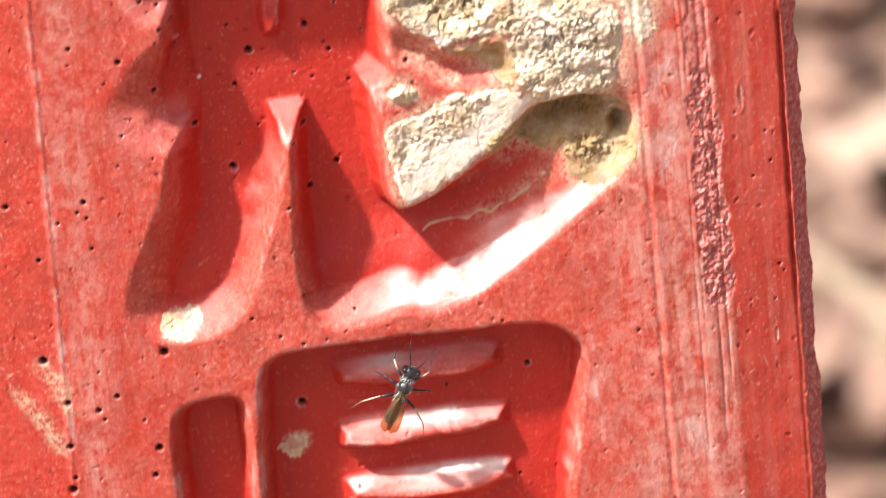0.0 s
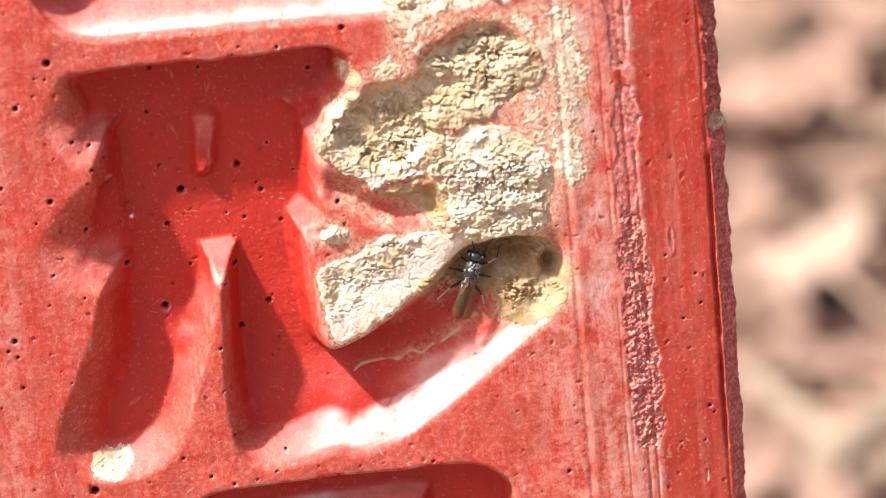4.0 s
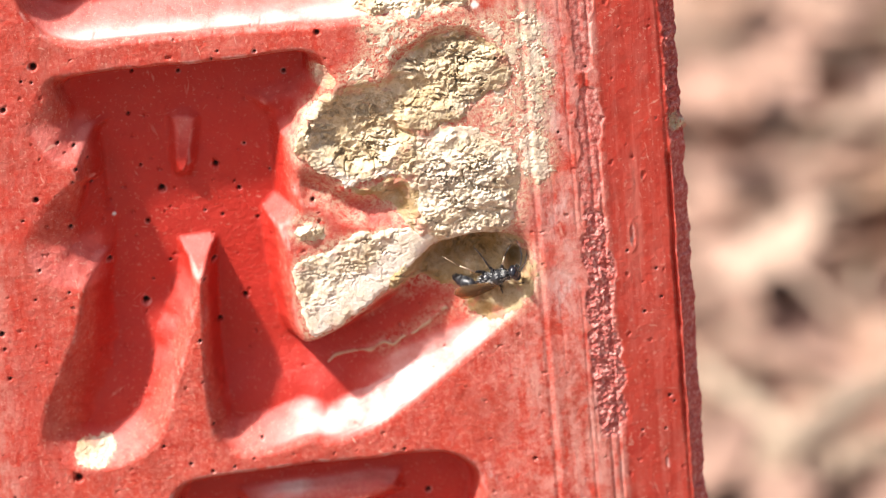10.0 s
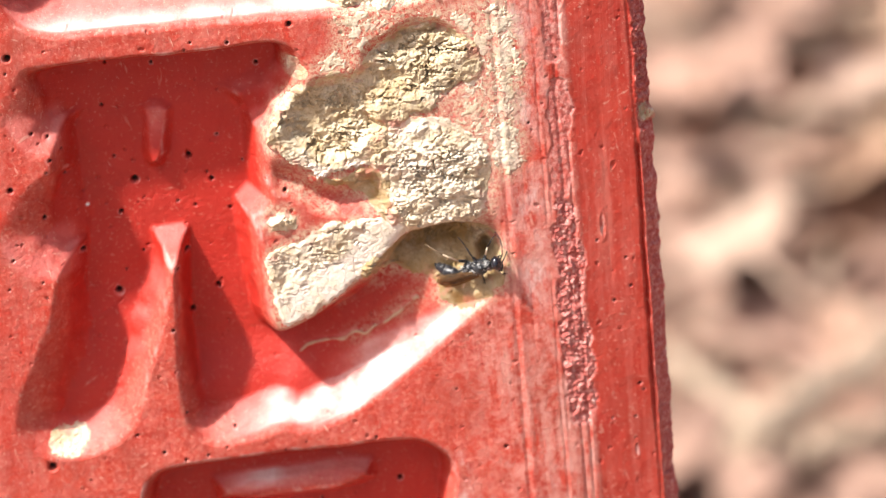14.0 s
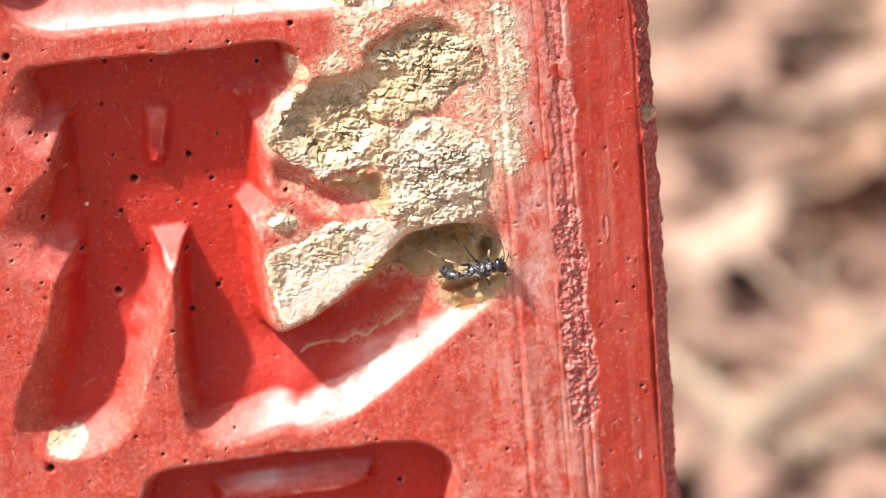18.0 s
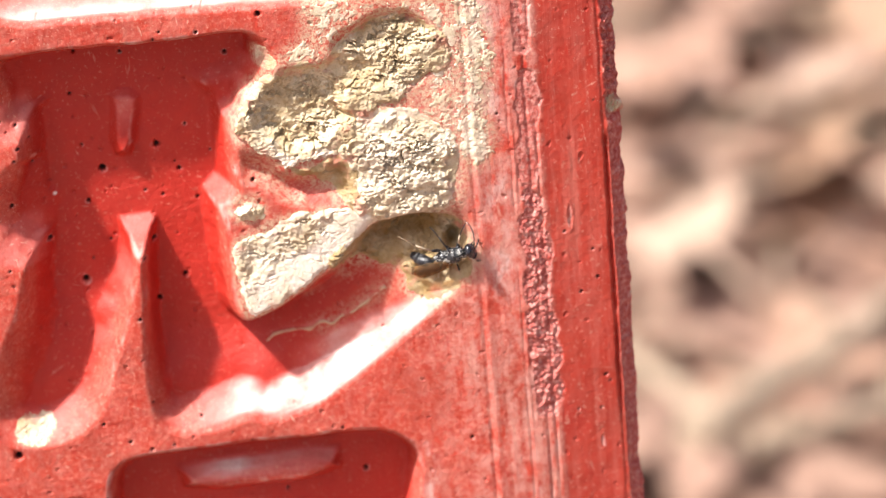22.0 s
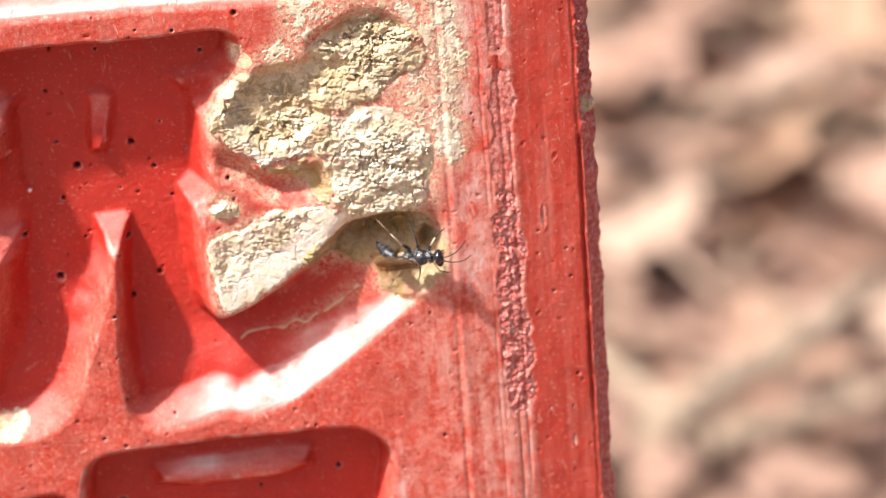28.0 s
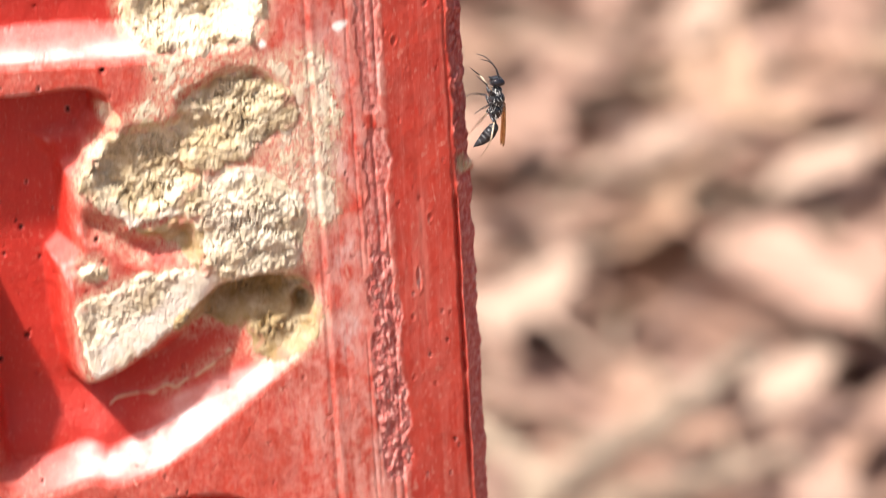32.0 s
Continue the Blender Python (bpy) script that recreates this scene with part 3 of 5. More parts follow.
def red_paint():
    m, nt, b = material("worn_red_paint")
    vec = coords(nt)
    base = ramp(nt, noise_tex(nt, vec, 160, 5), (0.3, (0.43, 0.029, 0.016)), (0.7, (0.52, 0.054, 0.030)))
    fine = noise_tex(nt, vec, 1600, 4, 0.65)
    rubbed = times(nt, 1.0, field(nt, "deep_red"), "SUBTRACT")
    base = mix(nt, times(nt, times(nt, ramp(nt, fine, (0.46, 0.0), (0.70, 1.0)), 0.5), times(nt, rubbed, times(nt, 1.0, times(nt, field(nt, "outer"), 0.6), "SUBTRACT"))), base, (0.64, 0.24, 0.17))
    mottle = ramp(nt, noise_tex(nt, vec, 620, 5, 0.7), (0.36, 1.0), (0.5, 0.0))
    calm = times(nt, 1.0, times(nt, field(nt, "outer"), 0.6), "SUBTRACT")
    base = mix(nt, times(nt, times(nt, mottle, 0.45), calm), base, (0.33, 0.016, 0.012))
    soiled = ramp(nt, noise_tex(nt, vec, 130, 5, 0.65), (0.46, 0.0), (0.66, 1.0))
    base = mix(nt, times(nt, soiled, 0.6), base, (0.31, 0.045, 0.026))
    # deeper red, mostly by depth, which darkens the recesses as their shade
    base = mix(nt, times(nt, field(nt, "deep_red"), 0.7), base, (0.42, 0.017, 0.011))
    drawn = ramp(nt, noise_tex(nt, coords(nt, (1, 1, 0.07)), 520, 5, 0.7), (0.46, 0.0), (0.68, 1.0))
    base = mix(nt, times(nt, times(nt, drawn, field(nt, "outer")), 0.6), base, (0.56, 0.17, 0.13))
    # chalky rubbing, along the post
    streak = noise_tex(nt, coords(nt, (1, 1, 0.12)), 900, 5, 0.7)
    patch = noise_tex(nt, vec, 90, 4)
    rub = times(nt, ramp(nt, streak, (0.42, 0.0), (0.64, 1.0)), ramp(nt, patch, (0.36, 0.0), (0.60, 1.0)))
    base = mix(nt, times(nt, times(nt, rub, field(nt, "chalk")), 0.62), base, (0.62, 0.34, 0.28))
    blotch = ramp(nt, noise_tex(nt, vec, 420, 6, 0.75), (0.44, 0.0), (0.60, 1.0))
    base = mix(nt, times(nt, times(nt, blotch, field(nt, "chalk")), 0.6), base, (0.62, 0.30, 0.25))
    # bare rubbed patches by the corner
    bare = ramp(nt, noise_tex(nt, coords(nt, (1, 1, 0.45)), 330, 6, 0.7), (0.47, 0.0), (0.60, 1.0))
    base = mix(nt, times(nt, times(nt, bare, field(nt, "bare")), 0.75), base, (0.64, 0.44, 0.40))
    # dust on ledges, with the paleness of sunlit slopes painted in
    pale_mix = ramp(nt, noise_tex(nt, vec, 260, 5, 0.6), (0.30, 0.35), (0.60, 1.0))
    base = mix(nt, times(nt, pale_mix, field(nt, "lit_dust")), base, mix(nt, times(nt, field(nt, "lit_dust"), times(nt, field(nt, "lit_dust"), field(nt, "lit_dust"))), (0.74, 0.20, 0.18), (0.80, 0.69, 0.65)))
    # scratches and pale flecks
    marks = times(nt, scratches(nt, 15, 0.2, 1500, 0.71, 0.77), scratches(nt, -62, 0.18, 1400, 0.72, 0.78), "ADD")
    marks = times(nt, marks, scratches(nt, 78, 0.22, 1700, 0.71, 0.77), "ADD")
    flecks = ramp(nt, noise_tex(nt, vec, 1900, 3, 0.6), (0.60, 0.0), (0.66, 1.0))
    marks = times(nt, times(nt, marks, times(nt, flecks, 0.7), "ADD"), ramp(nt, patch, (0.35, 0.35), (0.6, 1.0)))
    base = mix(nt, times(nt, times(nt, marks, 0.6), times(nt, 1.0, times(nt, field(nt, "deep_red"), 0.55), "SUBTRACT")), base, (0.66, 0.38, 0.29))
    grit = ramp(nt, noise_tex(nt, vec, 1700, 5, 0.7), (0.34, (0.36, 0.055, 0.042)), (0.5, (0.56, 0.165, 0.14)), (0.66, (0.74, 0.47, 0.41)))
    base = mix(nt, field(nt, "worn"), base, grit)
    dirt = ramp(nt, noise_tex(nt, vec, 1700, 6, 0.8), (0.42, 0.0), (0.56, 1.0))
    base = mix(nt, times(nt, field(nt, "dust"), times(nt, dirt, 0.85)), base, (0.60, 0.48, 0.33))
    base = mix(nt, field(nt, "thread"), base, (0.56, 0.42, 0.27))
    base = mix(nt, field(nt, "white"), base, (0.8, 0.78, 0.74))
    # the bubbles' inner shade, put in as near-black
    base = mix(nt, field(nt, "hole_dark"), base, (0.035, 0.016, 0.012))
    nt.links.new(base, b.inputs["Base Color"])
    nt.links.new(times(nt, ramp(nt, noise_tex(nt, vec, 400, 4), (0.3, 0.36), (0.7, 0.6)), times(nt, field(nt, "worn"), 0.4), "ADD"), b.inputs["Roughness"])
    b.inputs["Specular IOR Level"].default_value = 0.38
    grain = node(nt, "ShaderNodeTexVoronoi", {"Vector": vec, "Scale": 3000.0}).outputs["Distance"]
    height = times(nt, noise_tex(nt, vec, 1500, 6, 0.7), times(nt, times(nt, grain, field(nt, "worn")), 0.6), "SUBTRACT")
    bump(nt, b, times(nt, height, calm), 0.55, 0.0003)
    return m


def mud():
    m, nt, b = material("dried_mud")
    vec = coords(nt)
    base = ramp(nt, noise_tex(nt, vec, 260, 6, 0.65), (0.3, (0.44, 0.325, 0.19)), (0.48, (0.64, 0.525, 0.355)), (0.66, (0.82, 0.74, 0.58)))
    base = mix(nt, times(nt, ramp(nt, noise_tex(nt, vec, 2500, 3), (0.3, 1.0), (0.42, 0.0)), 0.5), base, (0.24, 0.17, 0.09))
    base = mix(nt, times(nt, ramp(nt, noise_tex(nt, vec, 900, 5, 0.7), (0.36, 1.0), (0.5, 0.0)), 0.55), base, (0.33, 0.235, 0.12))
    # browner mud, with the shade of pocket and cells put into its colour
    base = mix(nt, times(nt, field(nt, "shade_brown"), ramp(nt, noise_tex(nt, vec, 300, 5, 0.65), (0.35, 1.0), (0.62, 0.5))), base, (0.33, 0.215, 0.085))
    base = mix(nt, times(nt, field(nt, "pink"), ramp(nt, noise_tex(nt, vec, 500, 4), (0.5, 0.0), (0.62, 0.7))), base, (0.55, 0.20, 0.16))
    base = mix(nt, times(nt, field(nt, "pale_mix"), ramp(nt, noise_tex(nt, vec, 350, 5, 0.65), (0.38, 0.25), (0.55, 1.0))), base, (0.78, 0.68, 0.58))
    nt.links.new(base, b.inputs["Base Color"])
    b.inputs["Roughness"].default_value = 0.95
    b.inputs["Specular IOR Level"].default_value = 0.2
    bump(nt, b, noise_tex(nt, vec, 1500, 6, 0.7), 0.5, 0.0004)
    return m


def plain(name, col, rough=0.6, other=None, scale=800, spec=0.5):
    m, nt, b = material(name)
    vec = coords(nt)
    nt.links.new(ramp(nt, noise_tex(nt, vec, scale, 4), (0.35, col), (0.65, other or tuple(c * 1.5 for c in col))), b.inputs["Base Color"])
    b.inputs["Roughness"].default_value = rough
    b.inputs["Specular IOR Level"].default_value = spec
    return m, nt, b


RED, MUD = red_paint(), mud()
CUTICLE, _nt, _b = plain("black_cuticle", (0.008, 0.008, 0.010), 0.34, (0.03, 0.03, 0.036), 2500)
bump(_nt, _b, noise_tex(_nt, coords(_nt), 9000, 3), 0.35, 0.00005)
HAIRY, _nt, _b = plain("grey_downed_cuticle", (0.008, 0.008, 0.009), 0.26, (0.03, 0.031, 0.035), 2600)
_b.inputs["Sheen Weight"].default_value = 0.1
bump(_nt, _b, noise_tex(_nt, coords(_nt, (0.3, 1, 1)), 9000, 3), 0.5, 0.00006)
# grey for the highlights painted round the abdomen
BAND_GREY, _nt, _b = plain("grey_band", (0.03, 0.03, 0.033), 0.6, (0.10, 0.10, 0.10), 4000)
EYE, _nt, _b = plain("dark_eye", (0.010, 0.010, 0.014), 0.15)
SHIN, _nt, _b = plain("pale_shin", (0.42, 0.32, 0.22), 0.4, (0.60, 0.49, 0.36), 1500)
FOOT, _nt, _b = plain("brown_foot", (0.14, 0.09, 0.05), 0.4, (0.26, 0.18, 0.11), 1500)
HAIR, _nt, _b = plain("silver_hair", (0.4, 0.39, 0.37), 0.35, (0.6, 0.6, 0.58), 1500)


def wing_material():
    m, nt, b = material("amber_wing")
    vec = coords(nt, (0.4, 1, 1))
    vein = noise_tex(nt, vec, 900, 2)
    nt.links.new(ramp(nt, vein, (0.35, (0.12, 0.085, 0.055)), (0.65, (0.22, 0.165, 0.11))), b.inputs["Base Color"])
    b.inputs["Roughness"].default_value = 0.25
    clear = node(nt, "ShaderNodeBsdfTransparent", {"Color": (0.86, 0.68, 0.46, 1)})
    mx = node(nt, "ShaderNodeMixShader", {"Fac": 0.68})
    nt.links.new(b.outputs[0], mx.inputs[1])
    nt.links.new(clear.outputs[0], mx.inputs[2])
    nt.links.new(mx.outputs[0], nt.nodes["Material Output"].inputs["Surface"])
    return m


WING = wing_material()


def litter(name, dark, mid, pale, scale):
    m, nt, b = material(name)
    geo = node(nt, "ShaderNodeNewGeometry")
    own = ramp(nt, geo.outputs["Random Per Island"], (0.0, dark), (0.45, mid), (1.0, pale))
    spots = ramp(nt, noise_tex(nt, coords(nt), scale, 4), (0.3, 0.55), (0.7, 1.0))
    n = nt.nodes.new("ShaderNodeMix")
    n.data_type, n.blend_type = "RGBA", "MULTIPLY"
    n.inputs[0].default_value = 1.0
    nt.links.new(own, n.inputs[6])
    nt.links.new(spots, n.inputs[7])
    nt.links.new(n.outputs[2], b.inputs["Base Color"])
    b.inputs["Roughness"].default_value = 0.7
    return m


LEAF = litter("dry_leaf", (0.33, 0.19, 0.138), (0.40, 0.238, 0.176), (0.46, 0.285, 0.213), 30)
PALE_LEAF = litter("bleached_leaf", (0.47, 0.325, 0.24), (0.50, 0.345, 0.255), (0.53, 0.37, 0.28), 60)
RUSSET_LEAF = litter("russet_leaf", (0.30, 0.165, 0.11), (0.38, 0.22, 0.15), (0.45, 0.27, 0.19), 60)
TAN_LEAF = litter("tan_leaf", (0.36, 0.21, 0.13), (0.43, 0.263, 0.17), (0.48, 0.30, 0.20), 60)
LEAF_TONES = (LEAF, RUSSET_LEAF, TAN_LEAF)
TWIG = litter("dead_twig", (0.38, 0.285, 0.20), (0.42, 0.315, 0.225), (0.46, 0.345, 0.25), 60)
SOIL, _nt, _b = plain("litter_soil", (0.17, 0.105, 0.072), 0.9, (0.24, 0.155, 0.11), 12)

# bleached leaves lying on the litter: place and turn
PALE_PLACES = [(0.200, 1.400, -0.260, 52), (0.302, 1.663, -0.262, 20), (0.384, 1.969, -0.262, 70), (0.397, 1.600, -0.262, 30), (0.300, 1.231, -0.262, 38)]
# hollows that stay bare of leaves: place and half width, longer away from the post
BARE = [(0.299, 2.105, 0.016), (0.197, 1.535, 0.017), (0.241, 1.616, 0.014), (0.338, 1.754, 0.009), (0.279, 1.465, 0.006), (0.311, 1.398, 0.008), (0.228, 1.314, 0.011), (0.176, 1.252, 0.012), (0.192, 1.228, 0.013), (0.259, 1.213, 0.012), (0.387, 1.392, 0.014), (0.311, 1.303, 0.012)]
TWIGS = [((0.1590, 1.0230, -0.226), (0.2880, 1.1940, -0.226), 0.0085, 1), ((0.1804, 1.0360, -0.240), (0.2920, 1.1020, -0.244), 0.0062, 2), ((0.1400, 1.1780, -0.240), (0.1850, 1.0570, -0.250), 0.0050, 3)]


# ---- ground ----
def ground_sheet():
    bm = bmesh.new()
    xs = [-200, -40, -8, -2] + [-1.6 + 0.1 * k for k in range(33)] + [2, 8, 40, 200]
    ys = [-200, -40, -8, -2] + [-1.6 + 0.1 * k for k in range(53)] + [5, 10, 40, 200]
    rows = []
    for x in xs:
        rows.append([bm.verts.new((x, y, GROUND + (0.02 * noise.noise(Vector((x * 2.5, y * 2.5, 0))) if abs(x) < 1.7 and -1.7 < y < 3.7 else 0))) for y in ys])
    for a, b in zip(rows, rows[1:]):
        for i in range(len(ys) - 1):
            bm.faces.new((a[i], b[i], b[i + 1], a[i + 1]))
    return tagged(part("ground", bm, SOIL), "brown forest soil under dry leaf litter", "ground", kind="structure")


ground_sheet()


def leaf_mesh(verts, faces, at, length, width, turn, tip, curl, rs):
    """Adds one dry leaf: a pointed blade of two halves, folded and curled."""
    base = len(verts)
    m = Matrix.Translation(at) @ Euler((rs.uniform(-0.6, 0.6), tip, turn)).to_matrix().to_4x4()
    for k in range(7):
        s = k / 6
        w = width * 0.5 * math.sin(math.pi * min(0.97, 0.04 + s * 0.94)) ** 0.75
        bend = curl * (s - 0.5) ** 2 * length
        for side in (-1, -0.5, 0, 0.5, 1):
            p = Vector(((s - 0.5) * length, side * w, bend + abs(side) * w * 0.22 - 0.15 * curl * length))
            verts.append(tuple(m @ p))
    for k in range(6):
        for j in range(4):
            a = base + k * 5 + j
            faces.append((a, a + 5, a + 6, a + 1))


def bare_ground(x, y, more=0.0):
    return any(((x - p) / (r + more)) ** 2 + ((y - q) / (2.2 * r + more)) ** 2 < 1 for p, q, r in BARE)


def leaf_litter():
    rs = random.Random(4)
    verts, faces = [], []
    for k in range(7000):
        # thick round the post, thinning out with distance
        spread = 0.9 if k < 3600 else 2.6
        x, y = rs.gauss(0.283, spread), rs.gauss(1.515, spread)
        if abs(x) < 0.12 and -0.07 < y < 0.17:
            continue
        if bare_ground(x, y, 0.006):
            continue
        n = rs.uniform(0.06, 0.13)
        leaf_mesh(verts, faces, (x, y, GROUND + rs.uniform(0.024, 0.075)), n, n * rs.uniform(0.35, 0.6), rs.uniform(0, 6.28), rs.uniform(-0.35, 0.35), rs.uniform(-0.4, 0.4), rs)
    me = mesh_from("leaf_litter", np.array(verts), np.array(faces))
    tagged(part("leaf_litter", me, LEAF), "dry brown fallen leaves covering the ground", "leaf litter", kind="stuff")


leaf_litter()


def tube(bm, points, radii, sides=8, squash=1.0):
    """Adds a tapered tube along points."""
    points = [Vector(p) for p in points]
    rings, side = [], None
    for i, p in enumerate(points):
        t = (points[min(i + 1, len(points) - 1)] - points[max(i - 1, 0)]).normalized()
        if side is None:
            side = t.orthogonal().normalized()
        side = (side - t * side.dot(t)).normalized()
        up = t.cross(side)
        rings.append([bm.verts.new(p + (side * math.cos(a) + up * math.sin(a) * squash) * radii[i]) for a in (6.28319 * k / sides for k in range(sides))])
    for a, b in zip(rings, rings[1:]):
        for k in range(sides):
            bm.faces.new((a[k], a[(k + 1) % sides], b[(k + 1) % sides], b[k])).smooth = True
    bm.faces.new(rings[0][::-1])
    bm.faces.new(rings[-1])
    return bm


def single_leaf(length, width, curl, seed, mat):
    rs = random.Random(seed)
    verts, faces = [], []
    leaf_mesh(verts, faces, (0, 0, 0), length, width, 0.0, 0.0, curl, rs)
    ob = part("dry_leaf", mesh_from("dry_leaf", np.array(verts), np.array(faces)), mat)
    part("midrib", tube(bmesh.new(), [((k / 6 - 0.5) * length, 0, curl * (k / 6 - 0.5) ** 2 * length - 0.15 * curl * length - 0.0012) for k in range(7)], [0.0018 - 0.0002 * k for k in range(7)], 5), TWIG, ob)
    end = -0.5 * length
    part("stalk", tube(bmesh.new(), [(end + 0.001, 0, 0.1 * curl * length), (end - 0.012, 0.002, 0.1 * curl * length + 0.002), (end - 0.026, 0.008, 0.1 * curl * length + 0.006)], [0.0018, 0.0016, 0.002], 5), TWIG, ob)
    return tagged(ob, "curled dry brown leaf on the leaf litter" if mat is LEAF else "pale bleached dry leaf on the leaf litter", "leaf", "fallen leaves")


def scattered_leaves():
    rs = random.Random(12)
    kinds = [single_leaf(rs.uniform(0.055, 0.095), rs.uniform(0.026, 0.046), rs.uniform(-0.5, 0.5), k, LEAF_TONES[k % 3]) for k in range(6)]
    for k in range(165):
        x, y = rs.uniform(0.083, 0.703), rs.uniform(1.13, 2.575) if k < 110 else rs.uniform(1.7, 2.7)
        if bare_ground(x, y, 0.008):
            x += 0.07
        m = pose(x, y, GROUND + rs.uniform(0.07, 0.10), rs.uniform(-22, 22), rs.uniform(-24, 24), rs.uniform(0, 360))
        if k < 6:
            kinds[k].matrix_basis = m
        else:
            copy_thing(kinds[1 + 3 * (k % 2)] if y < 1.355 else kinds[2 + 3 * (k % 2)] if k >= 110 else kinds[k % 6], m)
    pale = single_leaf(0.088, 0.042, 0.1, 40, PALE_LEAF)
    for k, (x, y, z, turn) in enumerate(PALE_PLACES):
        if k:
            ob = copy_thing(pale, pose(x, y, z, 0, -12, turn))
        else:
            ob = pale
            ob.matrix_basis = pose(x, y, z, 0, -12, turn)


scattered_leaves()


def twig(a, b, r, seed):
    rs = random.Random(seed)
    a, b = Vector(a), Vector(b)
    pts = [a.lerp(b, k / 9) + Vector((rs.uniform(-1, 1), rs.uniform(-1, 1), rs.uniform(-0.5, 0.5))) * r * 0.5 for k in range(10)]
    bm = tube(bmesh.new(), [p - a for p in pts], [r * (1.1 - 0.05 * k) for k in range(10)], 9)
    ob = part("twig", bm, TWIG)
    ob.location = a
    for k in (3, 6):
        p = pts[k] - a
        out = Vector((rs.uniform(-1, 1), rs.uniform(-1, 1), 0.4)).normalized() * r * 4
        part("side_shoot", tube(bmesh.new(), [p, p + out * 0.5, p + out], [r * 0.5, r * 0.4, r * 0.3], 7), TWIG, ob, "short broken side shoot")
    tagged(ob, "bare dead grey-brown twig lying on dry leaves", "twig", "fallen twigs")


for a, b, r, seed in TWIGS:
    twig(a, b, r, seed)


def stems():
    """Thin straw strewn over the litter."""
    rs = random.Random(31)
    for k in range(26):
        x, y, turn, n = rs.uniform(0.103, 0.623), rs.uniform(1.075, 2.315), rs.uniform(0, 6.28), rs.uniform(0.06, 0.14)
        way = Vector((math.cos(turn), math.sin(turn), rs.uniform(-0.1, 0.2)))
        bm = tube(bmesh.new(), [way * n * s + Vector((0, 0, 0.008 * math.sin(s * 3 + k))) for s in (-0.5, -0.2, 0.1, 0.5)], [0.0022, 0.0024, 0.002, 0.0014], 6)
        ob = part("straw", bm, PALE_LEAF if k % 3 else RUSSET_LEAF)
        ob.location = (x, y, GROUND + 0.1)
        tagged(ob, "thin dry pale stem lying on fallen leaves", "straw", "fallen straws")


stems()


# ---- the post ----
def prism(bm, y0, y1, z0, z1, half, cut):
    """A block with cut front corners."""
    outline = [(-half, y0 + cut), (-half + 10 * MM, y0), (half - 10 * MM, y0), (half, y0 + cut), (half, y1), (-half, y1)]
    low = [bm.verts.new((x, y, z0)) for x, y in outline]
    high = [bm.verts.new((x, y, z1)) for x, y in outline]
    bm.faces.new(low[::-1])
    bm.faces.new(high)
    for i in range(6):
        j = (i + 1) % 6
        bm.faces.new((low[i], low[j], high[j], high[i]))


STEP = 0.13
GRID_U, GRID_V = np.meshgrid(np.arange(-50, 50.01, STEP), np.arange(-62, 50.01, STEP), indexing="ij")
FACE_H, FACE_WORN = post_height(GRID_U, GRID_V)


def face_height(u, v):
    """The finished face's height, between the points of its grid."""
    x, y = np.clip((u + 50) / STEP, 0, FACE_H.shape[0] - 2), np.clip((v + 62) / STEP, 0, FACE_H.shape[1] - 2)
    i, j = x.astype(int), y.astype(int)
    f, e = x - i, y - j
    return (FACE_H[i, j] * (1 - f) + FACE_H[i + 1, j] * f) * (1 - e) + (FACE_H[i, j + 1] * (1 - f) + FACE_H[i + 1, j + 1] * f) * e


